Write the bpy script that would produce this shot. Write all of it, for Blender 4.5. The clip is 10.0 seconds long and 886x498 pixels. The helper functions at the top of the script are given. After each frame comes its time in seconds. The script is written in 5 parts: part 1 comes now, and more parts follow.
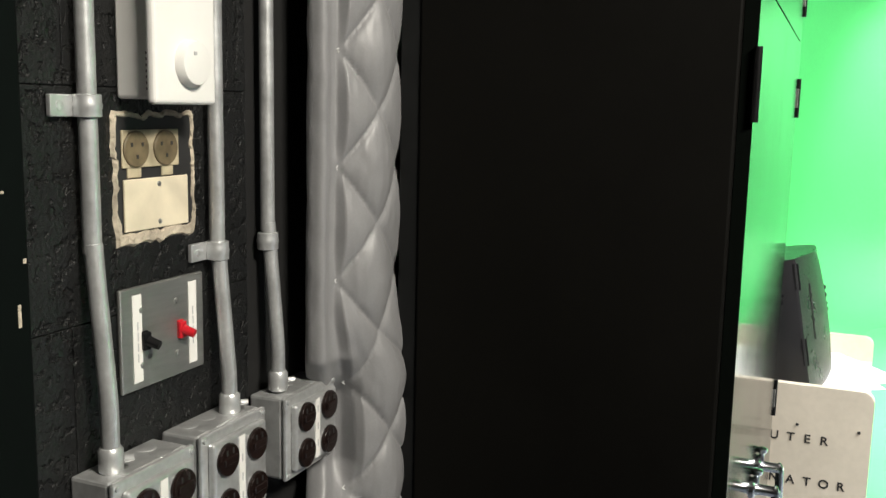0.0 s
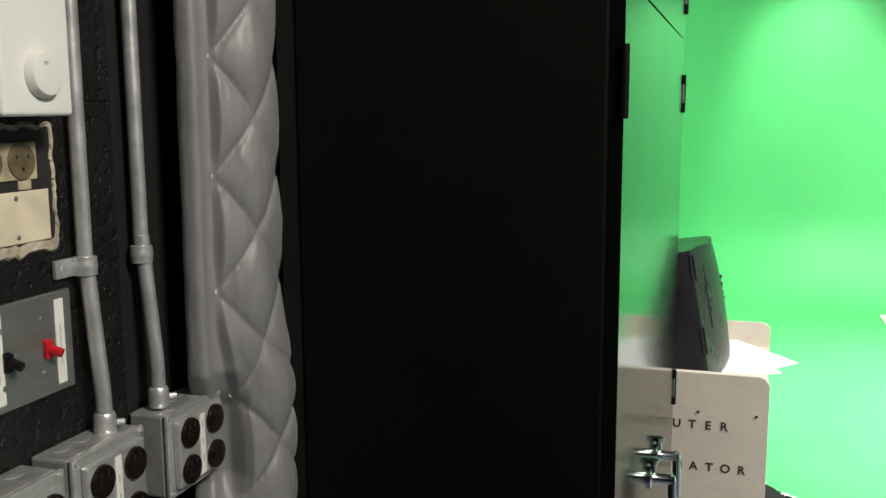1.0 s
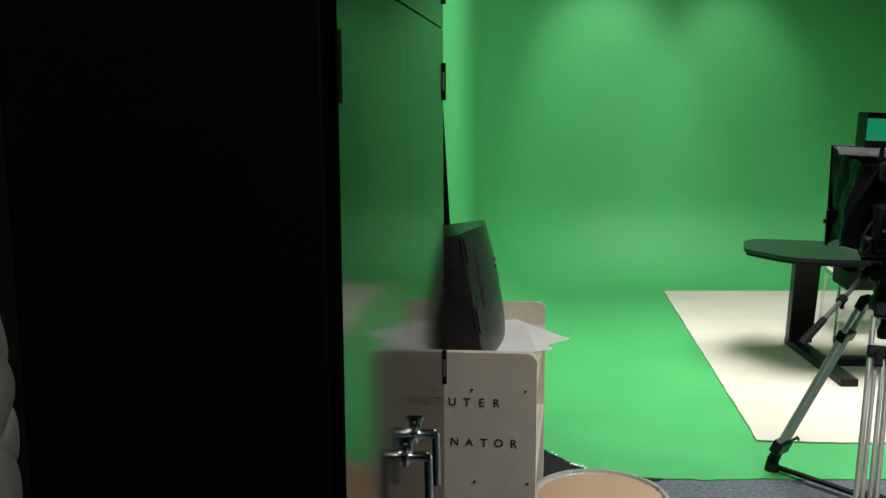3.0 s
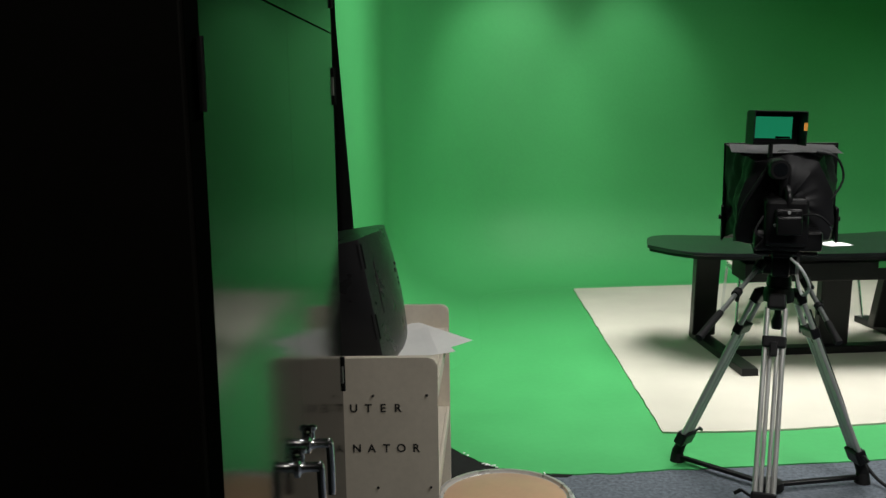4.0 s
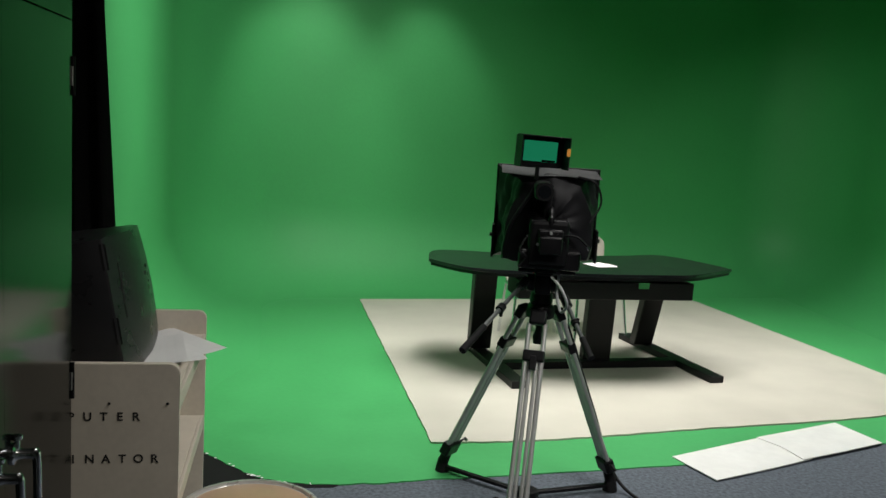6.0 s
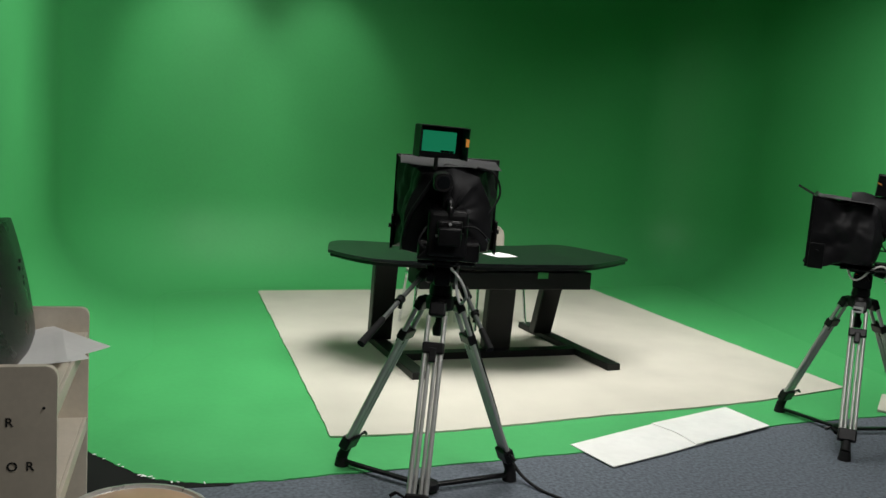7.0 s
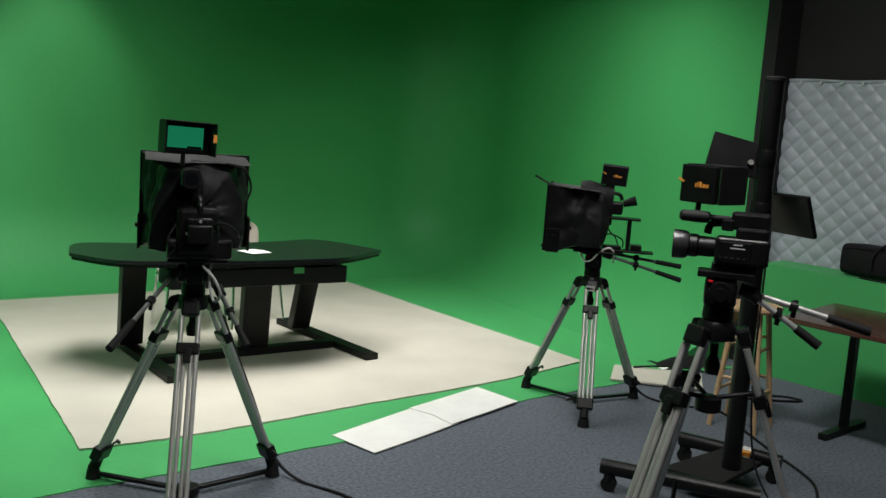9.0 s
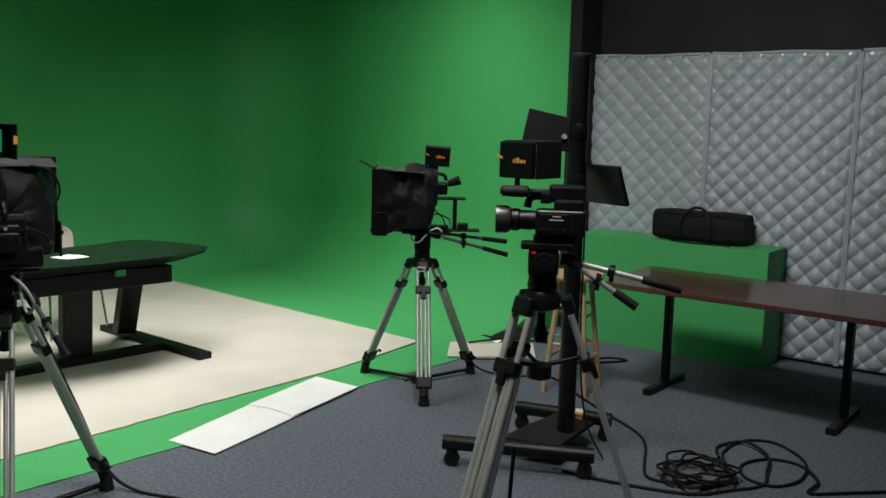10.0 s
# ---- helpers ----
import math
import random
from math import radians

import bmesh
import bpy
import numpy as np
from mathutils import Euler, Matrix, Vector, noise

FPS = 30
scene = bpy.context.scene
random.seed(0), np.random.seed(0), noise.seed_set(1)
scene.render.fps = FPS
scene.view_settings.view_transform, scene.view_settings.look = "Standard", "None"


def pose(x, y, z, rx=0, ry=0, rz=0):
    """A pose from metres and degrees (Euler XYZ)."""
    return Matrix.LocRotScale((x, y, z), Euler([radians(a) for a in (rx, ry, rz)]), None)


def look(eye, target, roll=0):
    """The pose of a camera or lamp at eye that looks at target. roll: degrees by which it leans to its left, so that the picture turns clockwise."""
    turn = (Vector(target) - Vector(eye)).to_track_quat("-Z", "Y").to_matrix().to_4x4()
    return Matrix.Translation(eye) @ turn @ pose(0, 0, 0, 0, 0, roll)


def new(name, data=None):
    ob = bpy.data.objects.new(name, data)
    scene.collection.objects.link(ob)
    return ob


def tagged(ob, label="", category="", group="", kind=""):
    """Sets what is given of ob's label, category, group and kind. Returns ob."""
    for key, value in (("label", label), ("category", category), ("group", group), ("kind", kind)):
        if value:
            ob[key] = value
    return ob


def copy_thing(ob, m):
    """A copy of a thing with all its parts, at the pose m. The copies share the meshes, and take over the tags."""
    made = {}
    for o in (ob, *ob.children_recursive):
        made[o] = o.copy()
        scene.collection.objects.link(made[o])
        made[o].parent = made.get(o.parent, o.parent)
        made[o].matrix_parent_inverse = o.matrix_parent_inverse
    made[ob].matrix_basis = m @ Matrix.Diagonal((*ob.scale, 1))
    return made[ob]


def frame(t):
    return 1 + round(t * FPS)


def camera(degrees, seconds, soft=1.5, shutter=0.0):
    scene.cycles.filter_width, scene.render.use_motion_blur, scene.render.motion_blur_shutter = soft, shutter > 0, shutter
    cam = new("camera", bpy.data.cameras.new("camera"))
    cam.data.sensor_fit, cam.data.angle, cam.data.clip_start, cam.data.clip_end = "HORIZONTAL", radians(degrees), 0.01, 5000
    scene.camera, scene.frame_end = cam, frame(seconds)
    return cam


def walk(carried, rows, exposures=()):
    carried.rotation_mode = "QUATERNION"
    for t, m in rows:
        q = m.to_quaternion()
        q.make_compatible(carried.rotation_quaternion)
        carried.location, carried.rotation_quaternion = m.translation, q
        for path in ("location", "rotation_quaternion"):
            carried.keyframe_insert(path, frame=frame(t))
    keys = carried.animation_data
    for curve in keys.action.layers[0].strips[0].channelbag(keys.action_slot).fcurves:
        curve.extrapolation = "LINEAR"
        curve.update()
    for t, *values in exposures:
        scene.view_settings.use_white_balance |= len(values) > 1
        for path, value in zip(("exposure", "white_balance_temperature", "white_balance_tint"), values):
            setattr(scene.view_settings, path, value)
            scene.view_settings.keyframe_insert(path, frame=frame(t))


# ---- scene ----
cam = camera(50.6, 10.0)
PATH = [
    (0, (-0.018, 0.111, 1.672), (-0.779, 1.936, 1.367), 1.2),
    (0.5, (0.0, 0.117, 1.672), (-0.697, 1.968, 1.372), 0.9),
    (1, (0.019, 0.132, 1.672), (-0.581, 2.016, 1.375), -0.3),
    (1.5, (0.043, 0.138, 1.668), (-0.46, 2.05, 1.367), 0.3),
    (2, (0.068, 0.14, 1.666), (-0.334, 2.075, 1.358), 0.7),
    (3.5, (0.149, 0.154, 1.667), (0.015, 2.123, 1.345), -0.7),
    (4, (0.17, 0.159, 1.67), (0.125, 2.133, 1.353), -0.9),
    (4.5, (0.191, 0.154, 1.67), (0.23, 2.13, 1.367), -1.0),
    (5, (0.214, 0.153, 1.673), (0.397, 2.123, 1.38), 0.1),
    (5.5, (0.251, 0.153, 1.67), (0.561, 2.109, 1.386), 2.1),
    (6.8, (0.313, 0.187, 1.67), (0.815, 2.1, 1.37), 4.3),
    (7, (0.313, 0.204, 1.674), (0.889, 2.096, 1.377), 4.1),
    (7.5, (0.321, 0.182, 1.668), (1.076, 2.012, 1.383), 3.3),
    (8, (0.319, 0.17, 1.67), (1.208, 1.938, 1.384), 3.6),
    (8.5, (0.307, 0.152, 1.671), (1.281, 1.877, 1.393), 4.2),
    (9, (0.305, 0.148, 1.675), (1.35, 1.832, 1.404), 4.0),
    (9.5, (0.306, 0.145, 1.675), (1.482, 1.739, 1.399), 2.1),
    (10, (0.314, 0.139, 1.673), (1.644, 1.606, 1.389), 1.4),
]

# ---- light ----
EXPOSURES = [(0.0, 2.75), (0.5, 2.55), (1.0, 2.08), (1.5, 1.68), (2.0, 1.0), (2.6, 0.75), (3.5, 0.45), (4.5, 0.25), (5.5, 0.1), (10.0, 0.1)]
walk(cam, [(t, look(eye, target, roll)) for t, eye, target, roll in PATH], EXPOSURES)

world = bpy.data.worlds.new("studio_dark")
scene.world = world
world.use_nodes = True
world.node_tree.nodes["Background"].inputs["Color"].default_value = (0.02, 0.022, 0.024, 1)
world.node_tree.nodes["Background"].inputs["Strength"].default_value = 0.1


def spot(eye, target, power, size, blend=0.6, radius=0.12, colour=(1.0, 0.97, 0.92)):
    data = bpy.data.lights.new("studio_spot", "SPOT")
    data.energy, data.spot_size, data.spot_blend, data.shadow_soft_size, data.color = power, radians(size), blend, radius, colour
    ob = new("studio_spot", data)
    ob.matrix_world = look(eye, target)


def soft_lamp(eye, target, power, sx, sy, colour=(1.0, 0.98, 0.95), spread=180):
    data = bpy.data.lights.new("studio_soft", "AREA")
    data.shape, data.size, data.size_y, data.energy, data.color = "RECTANGLE", sx, sy, power, colour
    data.spread = radians(spread)
    ob = new("studio_soft", data)
    ob.matrix_world = look(eye, target)


CEIL = 3.7
# flood banks on the lighting grid over the set, all above the view
soft_lamp((2.1, 5.4, CEIL - 0.25), (2.0, 5.7, 0), 32, 1.6, 1.2, spread=104)
soft_lamp((3.7, 5.7, CEIL - 0.25), (3.6, 5.8, 0), 25, 1.6, 1.2, spread=104)
soft_lamp((1.2, 4.9, CEIL - 0.25), (0.3, 6.6, 0.9), 48, 1.0, 0.5, spread=124)
soft_lamp((4.5, 5.4, CEIL - 0.25), (5.5, 6.9, 0.3), 24, 1.0, 0.5, spread=103)
spot((0.75, 8.05, CEIL - 0.25), (0.62, 9.0, 1.5), 84, 60, 0.9)
spot((1.75, 8.15, CEIL - 0.25), (1.75, 9.1, 1.5), 66, 56, 0.9)
# corridor lamp behind the camera
soft_lamp((1.05, 0.2, 2.75), (-0.5, 0.95, 1.3), 6.5, 0.5, 0.25, (1.0, 0.94, 0.83), spread=150)
# unseen fill, added to brighten the near carpet and tripod
soft_lamp((2.0, 1.9, CEIL - 0.25), (1.9, 2.6, 0.2), 34, 1.2, 0.5, spread=100)
# work light over the side tables
soft_lamp((3.1, 3.1, CEIL - 0.25), (5.7, 3.3, 1.0), 27, 0.7, 0.4, spread=100)


# ---- materials ----
def mat(name, colour, rough=0.5, metal=0.0, vary=0.12, scale=8.0, bump=0.0, bump_scale=60.0, dark=None, coat=0.0, spec=0.5, stretch=(1, 1, 1), rough_vary=0.1, emit=None):
    m = bpy.data.materials.new(name)
    m.use_nodes = True
    n, l = m.node_tree.nodes, m.node_tree.links
    b = n["Principled BSDF"]
    b.inputs["Metallic"].default_value = metal
    b.inputs["Coat Weight"].default_value = coat
    b.inputs["Coat Roughness"].default_value = 0.15
    b.inputs["Specular IOR Level"].default_value = spec
    tc, mp = n.new("ShaderNodeTexCoord"), n.new("ShaderNodeMapping")
    mp.inputs["Scale"].default_value = stretch
    l.new(tc.outputs["Object"], mp.inputs["Vector"])
    big, fine = n.new("ShaderNodeTexNoise"), n.new("ShaderNodeTexNoise")
    for t, s in ((big, scale), (fine, bump_scale)):
        t.inputs["Scale"].default_value = s
        t.inputs["Detail"].default_value = 5
        l.new(mp.outputs["Vector"], t.inputs["Vector"])
    mixed = n.new("ShaderNodeMath")
    mixed.operation = "MULTIPLY_ADD"
    mixed.inputs[1].default_value = 0.35
    l.new(fine.outputs["Fac"], mixed.inputs[0])
    half = n.new("ShaderNodeMath")
    half.operation = "MULTIPLY"
    half.inputs[1].default_value = 0.65
    l.new(big.outputs["Fac"], half.inputs[0])
    l.new(half.outputs[0], mixed.inputs[2])
    ramp = n.new("ShaderNodeValToRGB")
    lo = dark or tuple(c * (1 - vary) for c in colour)
    hi = tuple(min(1, c * (1 + vary)) for c in colour)
    ramp.color_ramp.elements[0].position, ramp.color_ramp.elements[0].color = 0.34, (*lo, 1)
    ramp.color_ramp.elements[1].position, ramp.color_ramp.elements[1].color = 0.66, (*hi, 1)
    l.new(mixed.outputs[0], ramp.inputs["Fac"])
    l.new(ramp.outputs["Color"], b.inputs["Base Color"])
    rr = n.new("ShaderNodeMapRange")
    rr.inputs["To Min"].default_value, rr.inputs["To Max"].default_value = max(0.02, rough - rough_vary), min(1, rough + rough_vary)
    l.new(big.outputs["Fac"], rr.inputs["Value"])
    l.new(rr.outputs["Result"], b.inputs["Roughness"])
    if bump:
        bp = n.new("ShaderNodeBump")
        bp.inputs["Strength"].default_value = 1.0
        bp.inputs["Distance"].default_value = bump
        l.new(fine.outputs["Fac"], bp.inputs["Height"])
        l.new(bp.outputs["Normal"], b.inputs["Normal"])
    if emit:
        b.inputs["Emission Color"].default_value = (*emit[0], 1)
        b.inputs["Emission Strength"].default_value = emit[1]
    return m


M = {
    "carpet": mat("grey_carpet", (0.105, 0.12, 0.14), 0.95, vary=0.4, scale=55, bump=0.0007, bump_scale=420, spec=0.1),
    "green": mat("chroma_green_paint", (0.062, 0.36, 0.113), 0.55, vary=0.05, scale=1.2, bump=0.0006, bump_scale=40, spec=0.3),
    "greenfloor": mat("chroma_green_floor", (0.066, 0.37, 0.117), 0.5, vary=0.07, scale=2.5, bump=0.0005, bump_scale=30, spec=0.3),
    "rug": mat("cream_rug", (0.55, 0.525, 0.45), 0.95, vary=0.08, scale=2.1, bump=0.003, bump_scale=190, spec=0.1),
    "block": mat("black_painted_block", (0.008, 0.0085, 0.0085), 0.42, spec=0.35, vary=0.4, scale=10, bump=0.0016, bump_scale=260, rough_vary=0.15),
    "blackwall": mat("black_wall_paint", (0.005, 0.005, 0.005), 0.8, vary=0.3, scale=3, bump=0.001),
    "blackflat": mat("black_cloth", (0.010, 0.010, 0.010), 0.9, vary=0.3, scale=6, bump=0.002, bump_scale=200, spec=0.2),
    "frame": mat("dark_green_door_paint", (0.0015, 0.003, 0.0025), 0.85, vary=0.2, scale=5, spec=0.08),
    "cabinet": mat("black_cabinet_enamel", (0.003, 0.004, 0.0033), 0.11, vary=0.15, scale=4, coat=0.0, spec=0.075, rough_vary=0.05),
    "cabside": mat("black_cabinet_side", (0.0030, 0.0028, 0.0022), 0.65, vary=0.2, scale=4, spec=0.1),
    "galv": mat("galvanised_steel", (0.60, 0.61, 0.61), 0.36, 0.65, vary=0.18, scale=35, bump=0.00015, bump_scale=160, rough_vary=0.12),
    "steel": mat("brushed_steel", (0.42, 0.42, 0.40), 0.4, 0.85, vary=0.12, scale=20, bump=0.0003, bump_scale=300, stretch=(1, 1, 9)),
    "chrome": mat("chrome", (0.78, 0.79, 0.82), 0.2, 1.0, vary=0.05, rough_vary=0.04),
    "white": mat("white_plastic", (0.78, 0.77, 0.74), 0.42, vary=0.03, scale=12),
    "ivory": mat("ivory_plastic", (0.72, 0.64, 0.48), 0.5, vary=0.12, scale=25),
    "plaster": mat("broken_plaster", (0.46, 0.40, 0.31), 0.9, vary=0.4, scale=30, bump=0.004, bump_scale=140),
    "vinyl": mat("grey_quilted_vinyl", (0.235, 0.235, 0.24), 0.45, vary=0.08, scale=14, bump=0.00015, bump_scale=350, rough_vary=0.08),
    "quilt": mat("silver_quilted_vinyl", (0.335, 0.372, 0.41), 0.4, vary=0.12, scale=9, bump=0.0008, bump_scale=250, rough_vary=0.1),
    "thread": mat("pale_thread", (0.62, 0.62, 0.61), 0.8),
    "grimeface": mat("dark_grimy_plastic", (0.13, 0.10, 0.055), 0.6, vary=0.35, scale=60),
    "grime": mat("grimy_old_plastic", (0.42, 0.36, 0.24), 0.6, vary=0.35, scale=50),
    "brown": mat("dark_brown_bakelite", (0.012, 0.007, 0.006), 0.25, vary=0.2, scale=40),
    "red": mat("red_plastic", (0.55, 0.015, 0.025), 0.3, vary=0.1),
    "label": mat("white_paper_label", (0.8, 0.79, 0.75), 0.7, vary=0.04, scale=20),
    # print, screws, and the shade in slots, holes, groove and recess
    "ink_and_shade": mat("black_ink_and_shade", (0.02, 0.02, 0.02), 0.6),
    "cream": mat("cream_painted_plywood", (0.66, 0.60, 0.50), 0.5, vary=0.07, scale=7, bump=0.00015, bump_scale=70, rough_vary=0.1),
    "plastic": mat("black_plastic", (0.0055, 0.0055, 0.006), 0.38, vary=0.25, scale=20, bump=0.0003, bump_scale=400, spec=0.22),
    "greyplastic": mat("dark_grey_plastic", (0.022, 0.022, 0.024), 0.3, vary=0.15, scale=15, bump=0.0006, bump_scale=500),
    "nylon": mat("black_nylon_cloth", (0.011, 0.011, 0.012), 0.5, vary=0.3, scale=12, bump=0.0004, bump_scale=300, spec=0.15),
    "bagcloth": mat("black_ballistic_cloth", (0.006, 0.006, 0.0068), 0.65, vary=0.3, scale=12, bump=0.001, bump_scale=200, spec=0.2),
    "rimwhite": mat("satin_metal_rim", (0.62, 0.62, 0.60), 0.3, 0.4, vary=0.06, scale=20),
    "greynylon": mat("grey_hood_cloth", (0.13, 0.13, 0.135), 0.7, vary=0.2, scale=12, bump=0.001, bump_scale=150),
    "paper": mat("white_paper", (0.85, 0.85, 0.83), 0.8, vary=0.03),
    "alu": mat("anodised_aluminium", (0.47, 0.47, 0.45), 0.36, 0.6, vary=0.1, scale=25, stretch=(1, 1, 0.2)),
    "aludark": mat("dark_anodised_aluminium", (0.16, 0.17, 0.165), 0.38, 0.7, vary=0.12, scale=25),
    "deskblack": mat("black_desk_laminate", (0.006, 0.0065, 0.0065), 0.45, vary=0.2, scale=8, rough_vary=0.06, spec=0.25),
    "desktop": mat("black_desk_top", (0.010, 0.012, 0.012), 0.22, vary=0.2, scale=5, rough_vary=0.05, spec=0.5),
    "mahogany": mat("mahogany_laminate", (0.075, 0.030, 0.023), 0.17, vary=0.3, scale=6, stretch=(1, 12, 1), rough_vary=0.06),
    "foam": mat("white_foam_board", (0.76, 0.76, 0.73), 0.6, vary=0.06, scale=4, bump=0.0008, bump_scale=20),
    "wood": mat("pale_beech_wood", (0.50, 0.33, 0.18), 0.45, vary=0.18, scale=9, stretch=(6, 6, 0.6), rough_vary=0.08),
    "seat": mat("tan_laminate_seat", (0.60, 0.40, 0.26), 0.3, vary=0.06, scale=10, rough_vary=0.05),
    "rubber": mat("black_rubber", (0.0065, 0.0065, 0.007), 0.7, vary=0.2, scale=30, spec=0.25),
    "orange": mat("orange_print", (0.75, 0.30, 0.04), 0.6),
    "shell": mat("off_white_chair_shell", (0.42, 0.39, 0.33), 0.5, vary=0.05),
    "screen": mat("monitor_picture", (0.01, 0.05, 0.04), 0.2, vary=0.05, emit=((0.006, 0.135, 0.062), 1.0)),
    "glassblack": mat("dark_glass", (0.006, 0.007, 0.008), 0.08, vary=0.1, rough_vary=0.02),
    "silverprint": mat("grey_print", (0.45, 0.45, 0.45), 0.6),
}


def pitted(m, scale, depth):
    """Adds open pits, as in rough block under paint, to a material's relief."""
    n, l = m.node_tree.nodes, m.node_tree.links
    b = n["Principled BSDF"]
    before = b.inputs["Normal"].links[0].from_socket
    tc, t, r, bp = n.new("ShaderNodeTexCoord"), n.new("ShaderNodeTexNoise"), n.new("ShaderNodeMapRange"), n.new("ShaderNodeBump")
    t.inputs["Scale"].default_value, t.inputs["Detail"].default_value, t.inputs["Roughness"].default_value = scale, 3, 0.6
    r.inputs["From Min"].default_value, r.inputs["From Max"].default_value = 0.36, 0.47
    bp.inputs["Strength"].default_value, bp.inputs["Distance"].default_value = 1.0, depth
    l.new(tc.outputs["Object"], t.inputs["Vector"])
    l.new(t.outputs["Fac"], r.inputs["Value"])
    l.new(r.outputs["Result"], bp.inputs["Height"])
    l.new(before, bp.inputs["Normal"])
    l.new(bp.outputs["Normal"], b.inputs["Normal"])


pitted(M["block"], 75, 0.003)


# ---- mesh helpers ----
def part(name, bm, material, parent=None, label="", smooth=False):
    me = bpy.data.meshes.new(name)
    bmesh.ops.recalc_face_normals(bm, faces=bm.faces[:])
    if smooth:
        for f in bm.faces:
            f.smooth = True
        for e in bm.edges:
            if len(e.link_faces) == 2 and e.calc_face_angle(0) > 0.6:
                e.smooth = False
    bm.to_mesh(me)
    bm.free()
    me.materials.append(M[material])
    ob = new(name, me)
    if parent:
        ob.parent = parent
    if label:
        ob["label"] = label
    return ob


def thing(name, x, y, z=0.0, rz=0.0, label="", category="", group=""):
    ob = new(name)
    ob.matrix_basis = pose(x, y, z, 0, 0, rz)
    return tagged(ob, label, category, group)


def box(lo, hi, bevel=0.003, bm=None, m=None, segs=2):
    """A bevelled box between two corners, added to bm, moved by m."""
    b = bm or bmesh.new()
    lo, hi = Vector(lo), Vector(hi)
    vs = bmesh.ops.create_cube(b, size=1.0)["verts"]
    for v in vs:
        v.co = Vector([(lo[i] + hi[i]) / 2 + v.co[i] * (hi[i] - lo[i]) for i in range(3)])
    if bevel:
        es = list({e for v in vs for e in v.link_edges})
        r = bmesh.ops.bevel(b, geom=es, offset=min(bevel, 0.45 * min(abs(hi[i] - lo[i]) for i in range(3))), segments=segs, profile=0.5, affect="EDGES", clamp_overlap=True)
        vs = list({v for f in r["faces"] for v in f.verts} | {v for v in vs if v.is_valid})
    if m is not None:
        bmesh.ops.transform(b, matrix=m, verts=vs)
    return b


def rod(p, q, r, r2=None, n=14, bm=None, cap=True):
    """A round bar from p to q."""
    b = bm or bmesh.new()
    p, q = Vector(p), Vector(q)
    turn = (q - p).to_track_quat("Z", "Y").to_matrix().to_4x4()
    bmesh.ops.create_cone(b, cap_ends=cap, segments=n, radius1=r, radius2=r if r2 is None else r2, depth=(q - p).length, matrix=Matrix.Translation((p + q) / 2) @ turn)
    return b


def turned(profile, n=28, bm=None, m=None):
    """A lathe shape about z from (radius, height) pairs."""
    b = bm or bmesh.new()
    rings = []
    for r, z in profile:
        rings.append([b.verts.new((r * math.cos(2 * math.pi * k / n), r * math.sin(2 * math.pi * k / n), z)) for k in range(n)])
    for a, c in zip(rings, rings[1:]):
        for k in range(n):
            b.faces.new((a[k], a[(k + 1) % n], c[(k + 1) % n], c[k]))
    b.faces.new(rings[0][::-1])
    b.faces.new(rings[-1])
    if m is not None:
        bmesh.ops.transform(b, matrix=m, verts=[v for ring in rings for v in ring])
    return b


def smooth_line(points, steps=6, closed=False):
    """Points along a smooth curve through the given ones."""
    pts, out = [Vector(p) for p in points], []
    n = len(pts)
    for i in range(n if closed else n - 1):
        if closed:
            a, b, c, d = pts[i - 1], pts[i], pts[(i + 1) % n], pts[(i + 2) % n]
        else:
            a, b, c, d = pts[max(i - 1, 0)], pts[i], pts[i + 1], pts[min(i + 2, n - 1)]
        for k in range(steps):
            t = k / steps
            out.append(0.5 * (2 * b + (c - a) * t + (2 * a - 5 * b + 4 * c - d) * t * t + (3 * b - a - 3 * c + d) * t ** 3))
    if not closed:
        out.append(pts[-1])
    return out


def tube(points, r, n=8, bm=None, steps=6, raw=False):
    """A round tube swept along a smooth line through the points."""
    b = bm or bmesh.new()
    line = [Vector(p) for p in points] if raw else smooth_line(points, steps)
    side, rings = None, []
    for i, p in enumerate(line):
        d = (line[min(i + 1, len(line) - 1)] - line[max(i - 1, 0)]).normalized()
        side = (side - d * side.dot(d)).normalized() if side else d.orthogonal().normalized()
        up = d.cross(side)
        rings.append([b.verts.new(p + r * (math.cos(2 * math.pi * k / n) * side + math.sin(2 * math.pi * k / n) * up)) for k in range(n)])
    for a, c in zip(rings, rings[1:]):
        for k in range(n):
            b.faces.new((a[k], a[(k + 1) % n], c[(k + 1) % n], c[k]))
    b.faces.new(rings[0][::-1])
    b.faces.new(rings[-1])
    return b


def slab(outline, z0, z1, bevel=0.0, bm=None):
    """A flat plate with the given outline."""
    b = bm or bmesh.new()
    lo = [b.verts.new((x, y, z0)) for x, y in outline]
    hi = [b.verts.new((x, y, z1)) for x, y in outline]
    n = len(lo)
    faces = [b.faces.new(lo[::-1]), b.faces.new(hi)]
    for k in range(n):
        faces.append(b.faces.new((lo[k], lo[(k + 1) % n], hi[(k + 1) % n], hi[k])))
    if bevel:
        es = [e for e in faces[1].edges] + [e for e in faces[0].edges]
        bmesh.ops.bevel(b, geom=es, offset=bevel, segments=2, profile=0.5, affect="EDGES")
    return b


def sheet(us, vs, place, bm=None):
    """A surface of place(u, v) over two lists of parameters."""
    b = bm or bmesh.new()
    rows = [[b.verts.new(place(u, v)) for v in vs] for u in us]
    for a, c in zip(rows, rows[1:]):
        for k in range(len(vs) - 1):
            b.faces.new((a[k], a[k + 1], c[k + 1], c[k]))
    return b


def span(a, b, n):
    return [a + (b - a) * k / n for k in range(n + 1)]


